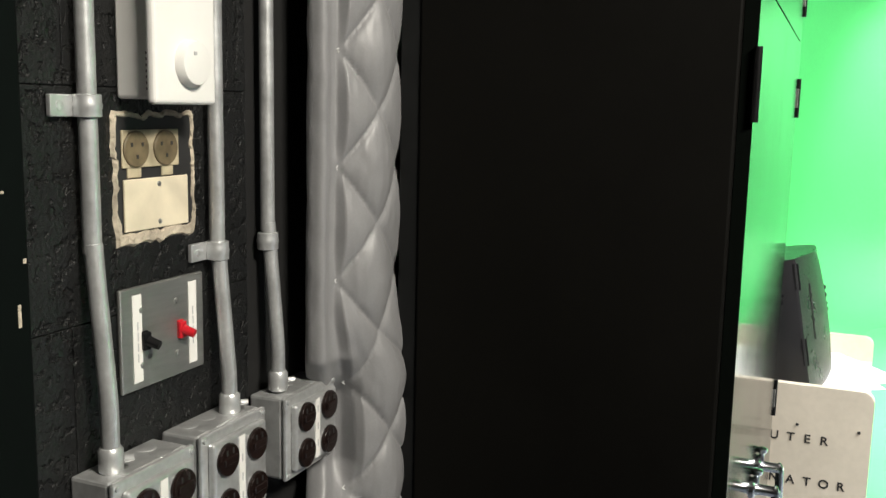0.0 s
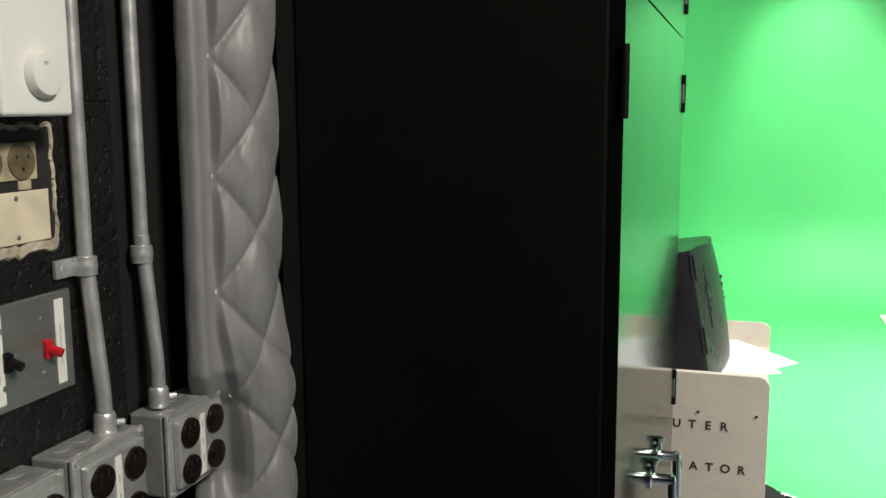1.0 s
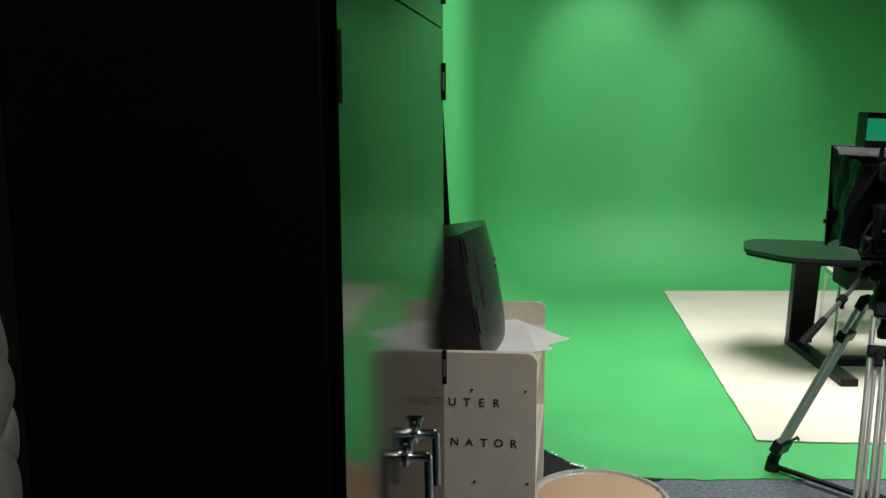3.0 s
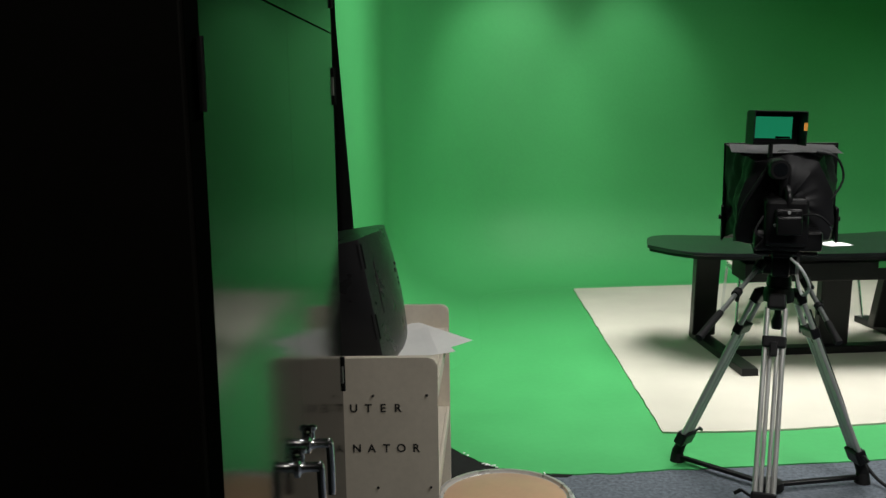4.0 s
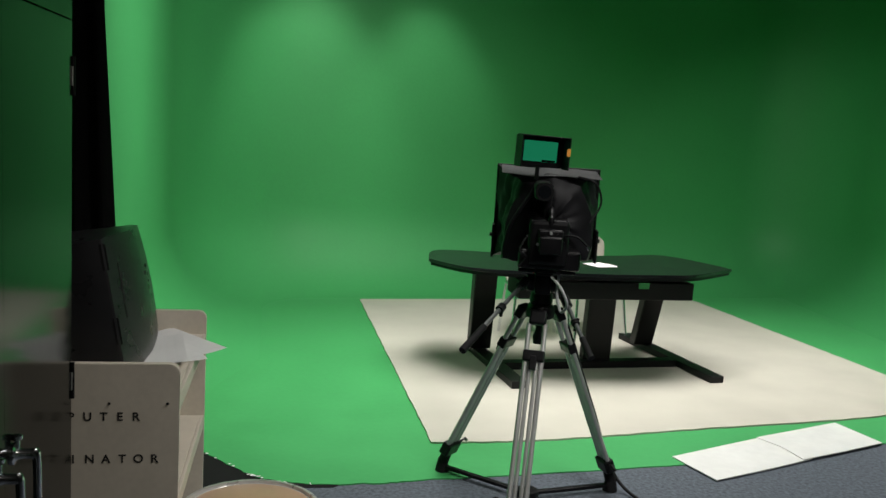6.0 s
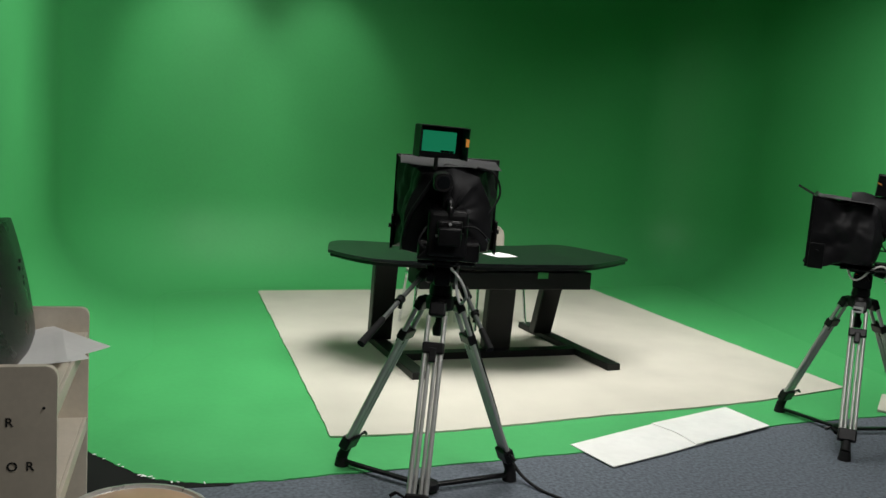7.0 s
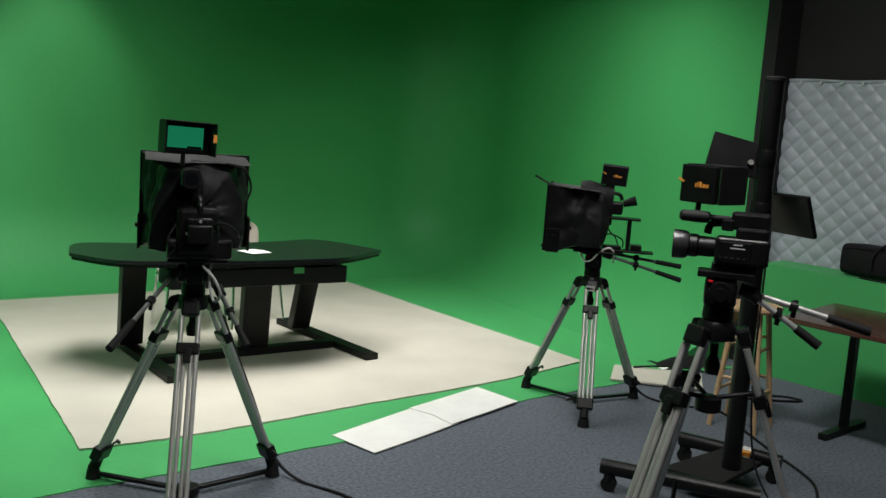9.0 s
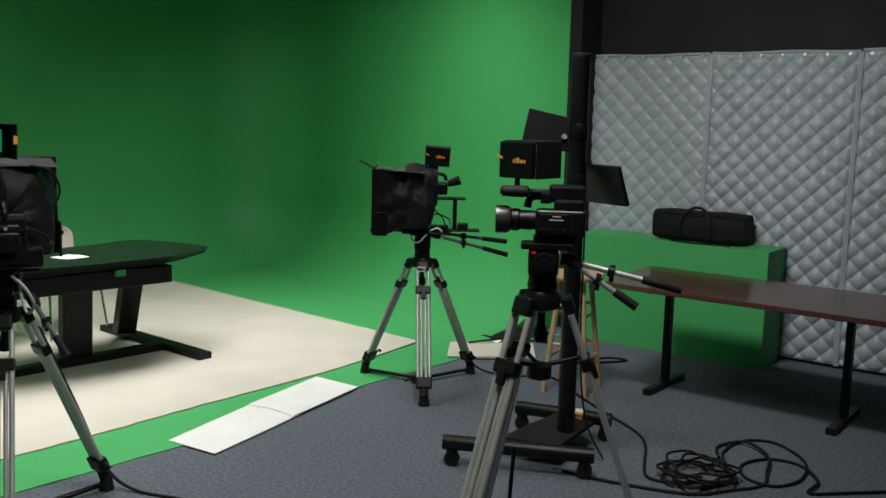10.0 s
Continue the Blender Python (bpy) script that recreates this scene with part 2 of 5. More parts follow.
# ---- the large structure ----
EDGE = [(-0.2, 4.95), (-0.08, 4.72), (0.03, 4.56), (0.13, 4.42), (0.21, 4.32), (0.30, 4.23), (0.42, 4.175), (0.56, 4.148), (0.85, 4.155), (1.08, 4.185), (2.0, 4.282), (2.83, 4.393), (3.4, 4.53), (3.9, 4.635), (4.5, 4.70), (5.6, 4.78), (6.0, 4.72)]

floor = part("floor", box((-0.9, -1.8, -0.12), (8.2, 10.4, 0.0), 0), "carpet")
tagged(floor, "worn blue-grey loop carpet", "carpet", kind="structure")

# green floor and wall in one sweep: the wall's plan line, set back by a coved foot
CYC = smooth_line([(-0.46, 4.5), (-0.46, 5.2), (-0.46, 6.0), (-0.46, 7.0), (-0.46, 7.6)], 4)[:-1]
corner_l = [(-0.46 + 1.25 - 1.25 * math.cos(a), 7.76 + 1.25 * math.sin(a)) for a in span(0, radians(84), 18)]
back = [(0.68 + k * 0.5 * math.cos(radians(6)), 9.0 + k * 0.5 * math.sin(radians(6))) for k in range(1, 10)]
corner_r = [(5.42 + 0.8 * math.sin(a), 8.72 + 0.8 * math.cos(a)) for a in span(radians(-5), radians(92), 10)]
right = [(6.22 - 0.055 * k, 8.6 - 0.9 * k) for k in range(0, 5)]
PLAN = [Vector((x, y, 0)) for x, y in [(p[0], p[1]) for p in CYC] + corner_l + back + corner_r + right]
COVE = 0.75


def cove(p):
    """The cove's radius, which dies out towards the near end of the green wall."""
    return COVE if p.x > 0.2 else max(0.06, min(COVE, 0.06 + (p.y - 4.6) * 0.42))



def cyc_mesh():
    b = bmesh.new()
    rings = []
    for i, p in enumerate(PLAN):
        d = (PLAN[min(i + 1, len(PLAN) - 1)] - PLAN[max(i - 1, 0)]).normalized()
        inward = Vector((d.y, -d.x, 0))
        r = cove(p)
        prof = [(r * (1 - math.sin(a)), r * (1 - math.cos(a))) for a in span(0, radians(90), 8)] + [(0, 1.2), (0, 2.2), (0, 3.6)]
        prof += [(-0.04, 3.6), (-0.04, 0.0), (r, -0.003)]
        rings.append([b.verts.new(p + inward * s + Vector((0, 0, z + 0.004))) for s, z in prof])
    for a, c in zip(rings, rings[1:]):
        for k in range(len(prof)):
            b.faces.new((a[k], a[(k + 1) % len(prof)], c[(k + 1) % len(prof)], c[k]))
    b.faces.new(rings[0])
    b.faces.new(rings[-1][::-1])
    return b


wall_green = part("wall_cyclorama", cyc_mesh(), "green", smooth=True)
tagged(wall_green, "chroma green cyclorama wall with coved foot", "wall", kind="structure")


def green_floor():
    inner = []
    for i, p in enumerate(PLAN):
        d = (PLAN[min(i + 1, len(PLAN) - 1)] - PLAN[max(i - 1, 0)]).normalized()
        inner.append(p + Vector((d.y, -d.x, 0)) * (cove(p) - 0.01))
    front = smooth_line([(x, y, 0) for x, y in EDGE], 6)
    rnd = random.Random(4)
    front = [(p.x, p.y + rnd.uniform(-0.008, 0.008)) for p in front]
    ring = front[::-1] + [(p.x, p.y) for p in inner if p.y > 5.0]
    return slab(ring, 0.0, 0.006)


gf = part("floor_green", green_floor(), "greenfloor")
tagged(gf, "chroma green painted studio floor", "floor", kind="structure")

# black floor strip showing at the front corner of the green sweep
bf = part("floor_black", slab([(-0.55, 4.12), (0.62, 4.12), (0.75, 4.25), (0.3, 4.9), (-0.55, 4.9)], 0.0, 0.003), "blackflat")
tagged(bf, "black floor cloth at the foot of the drape", "floor", kind="structure")



def rug_shape():
    """The rug's outline, its front edge gently bowed and all its edges a little frayed."""
    front_edge = smooth_line([(1.150, 4.640, 0), (1.63, 4.655, 0), (2.13, 4.725, 0), (2.70, 4.828, 0), (3.6, 4.965, 0), (4.2, 5.10, 0), (4.725, 5.25, 0)], 12)
    far = [Vector((4.38, 8.54, 0)), Vector((1.118, 8.20, 0))]
    side_r = [front_edge[-1].lerp(far[0], k / 40) for k in range(1, 40)]
    rear = [far[0].lerp(far[1], k / 40) for k in range(40)]
    side_l = [far[1].lerp(front_edge[0], k / 50) for k in range(50)]
    rnd = random.Random(8)
    return slab([(p.x + rnd.uniform(-0.004, 0.004), p.y + rnd.uniform(-0.004, 0.004)) for p in front_edge + side_r + rear + side_l], 0.0066, 0.016)


rug = part("rug", rug_shape(), "rug")
tagged(rug, "large cream cut-pile rug lying on green floor", "rug")


def wall_box(name, lo, hi, material, label):
    return tagged(part(name, box(lo, hi, 0), material), label, "wall", kind="structure")


wall_box("wall_behind", (-0.9, -1.95, 0), (8.2, -1.8, CEIL), "blackwall", "plain black studio wall")
wall_box("wall_back", (-0.9, 10.1, 0), (8.2, 10.25, CEIL), "blackwall", "plain black studio wall")
wall_box("wall_right", (7.9, -1.8, 0), (8.05, 10.1, CEIL), "blackwall", "plain black studio wall")
wall_box("wall_left_far", (-0.9, 1.3, 0), (-0.65, 10.1, CEIL), "blackwall", "black painted studio wall")
tagged(part("ceiling", box((-0.9, -1.95, CEIL), (8.2, 10.25, CEIL + 0.1), 0), "blackwall"), "black studio ceiling", "ceiling", kind="structure")

# quilt-hung wall on the far side, black above
QD = Vector((0.2, -0.98, 0)).normalized()
Q0 = Vector((6.185, 4.95, 0))
qturn = math.degrees(math.atan2(QD.y, QD.x))


def on_quilt(s, out, z):
    """A place s along the quilted wall, out from it, at height z."""
    p = Q0 + QD * s + Vector((QD.y, -QD.x, 0)) * out
    return Vector((p.x, p.y, z))


bw = box((0, 0.03, 0), (7.0, 0.18, CEIL), 0)
bw.transform(Matrix.Translation(Q0 - QD * 0.25) @ Matrix.Rotation(radians(qturn), 4, "Z"))
tagged(part("wall_side", bw, "blackwall"), "black studio wall behind quilted blankets", "wall", kind="structure")
ew = bmesh.new()
box((5.99, 4.88, 0.0), (6.3, 5.0, CEIL), 0.004, ew)
tagged(part("wall_end", ew, "blackwall"), "black end of the green wall", "wall", kind="structure")


def puff(s, z, w, h):
    a, c = math.sin(math.pi * (s / w + z / h)), math.sin(math.pi * (s / w - z / h))
    return (abs(a) ** 0.5) * (abs(c) ** 0.5)


def quilt_panel(s0, s1, top, seed):
    """A quilted blanket that hangs on the side wall, with a plain hem all round."""
    rnd = Vector((seed * 3.1, seed * 1.7, 0))
    us, vs = span(s0, s1, 134), span(0.02, top, 290)

    def place(s, z):
        edge = min(1, min(s - s0, s1 - s) / 0.035, (top - z) / 0.03, (z - 0.02) / 0.03)
        lift = (0.016 if seed == 0 else 0.032) * puff(s, z, 0.141, 0.139) ** 0.7 * max(0, edge) ** 0.5
        wave = 0.012 * noise.noise(Vector((s * 2.2, z * 0.8, 0)) + rnd) + 0.005 * noise.noise(Vector((s * 9, z * 7, 3)) + rnd)
        return on_quilt(s, 0.0 + lift + wave + 0.012, z)

    q = part("blanket", sheet(us, vs, place), "quilt", smooth=False)
    for f in q.data.polygons:
        f.use_smooth = True
    return q


for k, (a, c) in enumerate([(-0.05, 0.985), (1.0, 2.005), (2.02, 3.02), (3.04, 4.04)]):
    t = thing("quilted_sound_blanket", 0, 0, label="silver-grey diamond-quilted sound blanket hung on black wall", category="sound blanket", group="quilted blankets on the side wall")
    q = quilt_panel(a, c, 2.15 + 0.006 * k, k)
    q.parent = t
    for s in (a, c):
        hem = tube([on_quilt(s, 0.022, z) for z in span(0.02, 2.15, 12)], 0.012, 8)
        part("hem", hem, "quilt", t, smooth=True)
    part("top_hem", tube([on_quilt(s, 0.022, 2.15 + 0.006 * k + 0.004 * math.sin(9 * s)) for s in span(a, c, 16)], 0.011, 8), "quilt", t, smooth=True)
    for s in span(a + 0.06, c - 0.06, 6):
        p, o = on_quilt(s, 0.03, 2.137), on_quilt(s, 0.04, 2.137)
        part("grommet", rod(p, o, 0.011, n=12), "galv", t)

# near wall of black-painted block
wl = wall_box("wall_left", (-0.9, -1.8, 0), (-0.6035, 1.3, CEIL), "blackwall", "black painted block wall")
BLOCK_W, BLOCK_H, JOINT = 0.4, 0.2, 0.0008
for row in range(0, 12):
    z0 = 0.105 + row * (BLOCK_H + JOINT) - 0.03
    for col in range(-3, 3):
        y0 = 0.30 + (BLOCK_W / 2 if row % 2 else 0) + col * (BLOCK_W + JOINT)
        y1 = min(y0 + BLOCK_W, 0.955)
        if y1 - y0 < 0.05 or y0 < -1.0:
            continue
        part("block", box((-0.63, y0, z0), (-0.6, y1, z0 + BLOCK_H), 0.0007), "block", wl)
door_frame = part("door_1", box((-0.64, -0.9, 0.0), (-0.585, 0.645, 2.2), 0.004), "frame")
tagged(door_frame, "dark green painted steel door frame", "door frame", kind="structure")


# ---- near wall: conduits, boxes, plates ----
def conduit(y, z_bend, z_end, group="conduits on the block wall", label="bare galvanised conduit clipped to black block wall"):
    t = thing("conduit", -0.588, y, 0, label=label, category="conduit", group=group)
    pts = [(0, 0, 3.4), (0, 0, 2.4), (0, 0, z_bend + 0.1), (0.001, 0, z_bend + 0.03), (0.009, 0, z_bend - 0.07), (0.012, 0, z_bend - 0.11), (0.012, 0, z_end)]
    part("pipe", tube(pts, 0.0079, 16), "galv", t, smooth=True)
    c = turned([(0.0095, 0), (0.0108, 0.002), (0.0108, 0.020), (0.0092, 0.0225)], 20, m=Matrix.Translation((0.012, 0, z_end)))
    con = part("connector", c, "galv", t, smooth=True)
    part("set_screw", rod((0.020, 0.008, z_end + 0.011), (0.026, 0.013, z_end + 0.011), 0.003, n=8), "galv", con)
    return t


def strap(y, z, side=-1, tab=True):
    t = thing("pipe_strap", -0.5995, y, z, label="galvanised one-hole strap screwed over conduit", category="strap", group="pipe straps")
    b = turned([(0.0100, -0.0095), (0.0116, -0.0088), (0.0116, -0.003), (0.0124, 0.0), (0.0116, 0.003), (0.0116, 0.0088), (0.0100, 0.0095)], 24, m=Matrix.Translation((0.0115, 0, 0)))
    part("band", b, "galv", t, smooth=True)
    if tab:
        part("tab", box((0.001, side * 0.034 if side < 0 else 0.009, -0.009), (0.006, -0.009 if side < 0 else side * 0.036, 0.009), 0.001), "galv", t)
        part("screw", turned([(0.0045, 0), (0.004, 0.0025), (0.001, 0.003)], 12, m=Matrix.Translation((0.004, side * 0.024, 0)) @ Matrix.Rotation(radians(90), 4, "Y")), "galv", t)
    return t


conduit(0.714, 1.52, 1.352)
conduit(0.886, 1.50, 1.352)
conduit(0.977, 1.51, 1.352)
strap(0.714, 1.665)
strap(0.886, 1.522)
strap(0.977, 1.52, tab=False)


def outlet_box(y0, y1, z0, z1, depth=0.052, plain=False):
    """A square surface box with a raised cover and four receptacle faces."""
    w, h = y1 - y0, z1 - z0
    t = thing("outlet_box", -0.6, (y0 + y1) / 2, z0, label="galvanised outlet box with four dark brown sockets", category="outlet box", group="outlet boxes on the block wall")
    part("body", box((0.0, -w / 2, 0), (depth - 0.010, w / 2, h), 0.003), "galv", t)
    cover = part("cover", box((depth - 0.0095, -w / 2 - 0.001, -0.001), (depth - 0.004, w / 2 + 0.001, h + 0.001), 0.002), "galv", t)
    part("raised_face", box((depth - 0.0045, -w / 2 + 0.008, 0.008), (depth + 0.004, w / 2 - 0.008, h - 0.008), 0.006, segs=3), "galv", t)
    for sy in (-1, 1):
        for sz in (-1, 1):
            cy, cz = sy * w * 0.235, h / 2 + sz * h * 0.225
            b = turned([(0.0165, 0), (0.0165, 0.003), (0.0155, 0.0045)], 24)
            b.transform(Matrix.Translation((depth + 0.0035, cy, cz)) @ Matrix.Rotation(radians(90), 4, "Y"))
            s = part("socket", b, "brown", t, smooth=True)
            part("switch_bar", box((depth + 0.007, cy - 0.011, cz - 0.004), (depth + 0.0105, cy + 0.011, cz + 0.004), 0.0015), "brown", s)
            for dy in (-0.005, 0.005):
                part("slot", box((depth + 0.0078, cy + dy - 0.001, cz + 0.0055), (depth + 0.0088, cy + dy + 0.001, cz + 0.011), 0), "ink_and_shade", s)
            part("corner_screw", turned([(0.003, 0), (0.0026, 0.002), (0.001, 0.0024)], 10, m=Matrix.Translation((depth - 0.004, sy * (w / 2 - 0.004), h / 2 + sz * (h / 2 - 0.004))) @ Matrix.Rotation(radians(90), 4, "Y")), "galv", t)
    lab = part("label_strip", box((depth + 0.0042, -0.005, 0.012), (depth + 0.0048, 0.005, h - 0.012), 0), "label", t, "white paper label strip")
    for k in range(3):
        z = 0.025 + k * 0.02
        part("writing", box((depth + 0.0049, -0.0008, z), (depth + 0.0052, 0.0008, z + 0.008), 0), "silverprint", lab)
    for k, (dx, dy) in enumerate(((0.013, -0.028), (0.013, 0.0), (0.013, 0.028), (0.033, -0.025), (0.033, 0.025))):
        ko = turned([(0.0098, 0), (0.0098, 0.0006), (0.0088, 0.0009)], 20, m=Matrix.Translation((dx, dy, h - 0.0003)))
        part("knockout", ko, "galv", t, smooth=True)
    return t


outlet_box(0.690, 0.796, 1.250, 1.352)
outlet_box(0.808, 0.914, 1.250, 1.354)
outlet_box(0.956, 1.062, 1.256, 1.349)

# thermostat, ivory-white guarded unit
th = thing("thermostat", -0.6, 0.793, 1.667, label="white plastic thermostat with round dial on black wall", category="thermostat")
part("back_box", box((0.0, -0.032, 0.004), (0.0395, 0.038, 0.135), 0.003), "white", th)
part("cover", box((0.040, -0.041, 0.0), (0.050, 0.044, 0.14), 0.004, segs=3), "white", th)
d = turned([(0.021, 0), (0.021, 0.004), (0.0185, 0.0085), (0.016, 0.009)], 40, m=Matrix.Translation((0.050, 0.006, 0.036)) @ Matrix.Rotation(radians(90), 4, "Y"))
dial = part("dial", d, "white", th, smooth=True)
part("pointer", box((0.0585, 0.000, 0.043), (0.0598, 0.004, 0.046), 0), "silverprint", dial)
for k in range(7):
    for z in (0.012, 0.096):
        part("vent_slot", box((0.034, -0.0328, z + k * 0.005), (0.039, -0.0318, z + 0.0022 + k * 0.005), 0), "ink_and_shade", th)

# broken-out recess with old sockets
rc = thing("wall_recess", -0.6, 0.81, 1.60, label="ragged plaster patch with old ivory double socket", category="wall outlet")


def ragged(w, h, d, seed, n=110):
    rnd, b = random.Random(seed), bmesh.new()
    pts = []
    for k in range(n):
        a = 2 * math.pi * k / n
        cx, cz = math.cos(a), math.sin(a)
        s = 1 / max(abs(cx), abs(cz))
        pts.append((cx * s * w / 2 + 0.0035 * noise.noise(Vector((cx * 4, cz * 4, seed))) + rnd.uniform(-0.0008, 0.0008), cz * s * h / 2 + 0.0045 * noise.noise(Vector((cx * 5, cz * 5, seed + 4))) + rnd.uniform(-0.0008, 0.0008)))
    lo = [b.verts.new((0, y, z)) for y, z in pts]
    hi = [b.verts.new((d * rnd.uniform(0.85, 1.05), y * 0.96, z * 0.96)) for y, z in pts]
    inn = [b.verts.new((d * rnd.uniform(0.8, 1.0), y * 0.92 + rnd.uniform(-0.0014, 0.0014), z * (0.93 if z > 0 else 0.83))) for y, z in pts]
    low = [b.verts.new((0.0005, y * 0.90, z * (0.91 if z > 0 else 0.80))) for y, z in pts]
    for a, c in ((lo, hi), (hi, inn), (inn, low)):
        for k in range(n):
            b.faces.new((a[k], a[(k + 1) % n], c[(k + 1) % n], c[k]))
    return b


part("plaster_rim", ragged(0.112, 0.120, 0.003, 5), "plaster", rc)
# black sheet on the wall face, painted shade for the hollow
part("recess", box((0.0004, -0.052, -0.054), (0.001, 0.052, 0.056), 0), "ink_and_shade", rc)
cp = part("cover_plate", box((0.0012, -0.046, -0.047), (0.004, 0.042, 0.0), 0.001), "ivory", rc, "ivory blank cover plate")
for z in (-0.006, -0.041):
    part("screw", turned([(0.0026, 0), (0.002, 0.001)], 10, m=Matrix.Translation((0.004, 0.000, z)) @ Matrix.Rotation(radians(90), 4, "Y")), "steel", cp)
sb = box((0.001, -0.047, 0.010), (0.0035, 0.030, 0.044), 0.002)
sk = part("socket_body", sb, "grime", rc, "grimy ivory double socket")
part("lug", box((0.0008, 0.006, 0.001), (0.0028, 0.022, 0.0105), 0.001), "grime", sk)
part("lug", box((0.0008, -0.040, 0.001), (0.0028, -0.022, 0.0105), 0.001), "grime", sk)
for y in (-0.030, 0.010):
    f = part("socket_face", turned([(0.0165, 0), (0.0165, 0.0015), (0.0155, 0.0022)], 24, m=Matrix.Translation((0.0034, y, 0.027)) @ Matrix.Rotation(radians(90), 4, "Y")), "grimeface", sk, smooth=True)
    for dy, dz in ((-0.007, 0.004), (0.007, 0.004), (0, -0.007)):
        part("pin_hole", box((0.0050, y + dy - 0.0013, 0.027 + dz - 0.0018), (0.0060, y + dy + 0.0013, 0.027 + dz + 0.0018), 0), "ink_and_shade", sk)

# steel switch plate with black and red toggles
sp = thing("switch_plate", -0.6, 0.812, 1.454, label="brushed steel plate with black and red toggles", category="light switch")
part("plate", box((0.0, -0.0595, -0.0485), (0.0045, 0.0595, 0.0485), 0.0018), "steel", sp)
for y, mname, lab in ((-0.029, "plastic", "black toggle"), (0.022, "red", "red toggle")):
    b = box((0.004, y - 0.004, -0.012), (0.007, y + 0.004, 0.006), 0.001)
    box((0.006, y - 0.005, -0.012), (0.010, y + 0.005, 0.005), 0.002, b)
    rod((0.009, y, -0.003), (0.020, y + 0.003, -0.007), 0.0050, 0.0042, 14, b)
    part("toggle", b, mname, sp, lab)
    for z in (-0.026, 0.026):
        part("screw", turned([(0.003, 0), (0.0026, 0.0015), (0.001, 0.0018)], 12, m=Matrix.Translation((0.0045, y - 0.004, z)) @ Matrix.Rotation(radians(90), 4, "Y")), "steel", sp)
for y in (-0.038, 0.0415):
    s = part("label_strip", box((0.0046, y - 0.006, -0.041), (0.0052, y + 0.006, 0.041), 0), "label", sp, "white label strip")
    for k in range(4):
        part("writing", box((0.0053, y - 0.0006, -0.022 + k * 0.010), (0.0056, y + 0.0006, -0.014 + k * 0.010), 0), "silverprint", s)

# grey quilted blanket on the near wall
nq = thing("quilted_sound_blanket", 0, 0, label="dark grey diamond-quilted vinyl blanket hanging by cabinet", category="sound blanket")


NQ = smooth_line([(-0.562, 1.030, -1.0), (-0.563, 1.017, -0.75), (-0.551, 1.012, -0.5), (-0.538, 1.016, -0.28), (-0.539, 1.041, 0.0), (-0.511, 1.086, 1.0), (-0.524, 1.160, 2.0), (-0.553, 1.255, 3.0)], 12)
NQ_U, NQ_X, NQ_Y = [p.z for p in NQ], [p.x for p in NQ], [p.y for p in NQ]
QH, QZ = 0.1303, 1.729


def near_quilt(u, z):
    """u runs round the thick edge (below 0) and over the diamonds, one seam crossing to each whole number."""
    x, y = float(np.interp(u, NQ_U, NQ_X)), float(np.interp(u, NQ_U, NQ_Y))
    low = max(0.0, min(1.0, (1.44 - z) / 0.11))
    low = low * low * (3 - 2 * low)
    face = max(0.0, min(1.0, u / 0.12))
    lift = 0.015 * puff(u / 2, (z - QZ) / QH, 1.0, 1.0) ** 0.62 * face
    sag = 0.003 * math.sin(z * 4.1) + 0.004 * noise.noise(Vector((y * 9, z * 3.0, 1)))
    wrinkle = 0.0016 * noise.noise(Vector((u * 1.6, z * 19, 5))) + 0.0010 * noise.noise(Vector((u * 6, z * 55, 9)))
    if u < 0:
        wrinkle += 0.0018 * noise.noise(Vector((u * 2, z * 26, 2)))
    d = lift + sag + wrinkle
    tuck = 0.045 * max(0.0, min(1.0, (1.375 - z) / 0.05)) * max(0.0, min(1.0, (z - 1.18) / 0.06)) * max(0.0, min(1.0, (0.25 - u) / 0.4))
    return (x + 0.86 * d + 0.010 * low * max(0, min(1, u + 0.5)) - 0.5 * tuck, y - 0.5 * d + 0.026 * low * max(0.0, min(1.0, (u + 0.25) / 0.5)) + 0.85 * tuck, z)


b = sheet(span(-0.86, 3.0, 150), span(0.6, 2.35, 430), near_quilt)
q = part("blanket", b, "vinyl", nq)
for f in q.data.polygons:
    f.use_smooth = True
stitch = bmesh.new()
for side in (1, -1):
    for k in range(-12, 12):
        for i in range(44):
            u0, u1 = i / 16, (i + 0.6) / 16
            z0, z1 = QZ + QH * (k + side * u0 / 2), QZ + QH * (k + side * u1 / 2)
            if min(z0, z1) < 1.1 or max(z0, z1) > 2.1:
                continue
            p, r = Vector(near_quilt(u0, z0)), Vector(near_quilt(u1, z1))
            off = Vector((0.0005, -0.0003, 0))
            rod(p + off, r + off, 0.0008, n=4, bm=stitch, cap=False)
st = part("stitching", stitch, "thread", nq)
st["kind"] = "stuff"

# ---- tall black cabinet ----
cab = thing("storage_cabinet", -0.018, 0, label="tall glossy black steel cabinet, doors closed", category="cabinet")
part("body", box((-0.465, 1.143, 0.03), (-0.101, 2.170, 1.808), 0.003), "cabside", cab)
part("back_flange", box((-0.492, 1.147, 0.03), (-0.4655, 1.162, 2.41), 0.002), "deskblack", cab)
part("plinth", box((-0.455, 1.153, 0.0), (-0.115, 2.160, 0.0298), 0), "cabside", cab)
part("upper_body", box((-0.465, 1.143, 1.8085), (-0.101, 2.170, 2.42), 0.003), "cabside", cab)
for z0, z1 in ((0.045, 1.8065), (1.8095, 2.41)):
    for y0, y1 in ((1.152, 1.6551), (1.6553, 2.162)):
        part("door", box((-0.1005, y0, z0), (-0.085, y1, z1), 0.0004), "cabinet", cab)
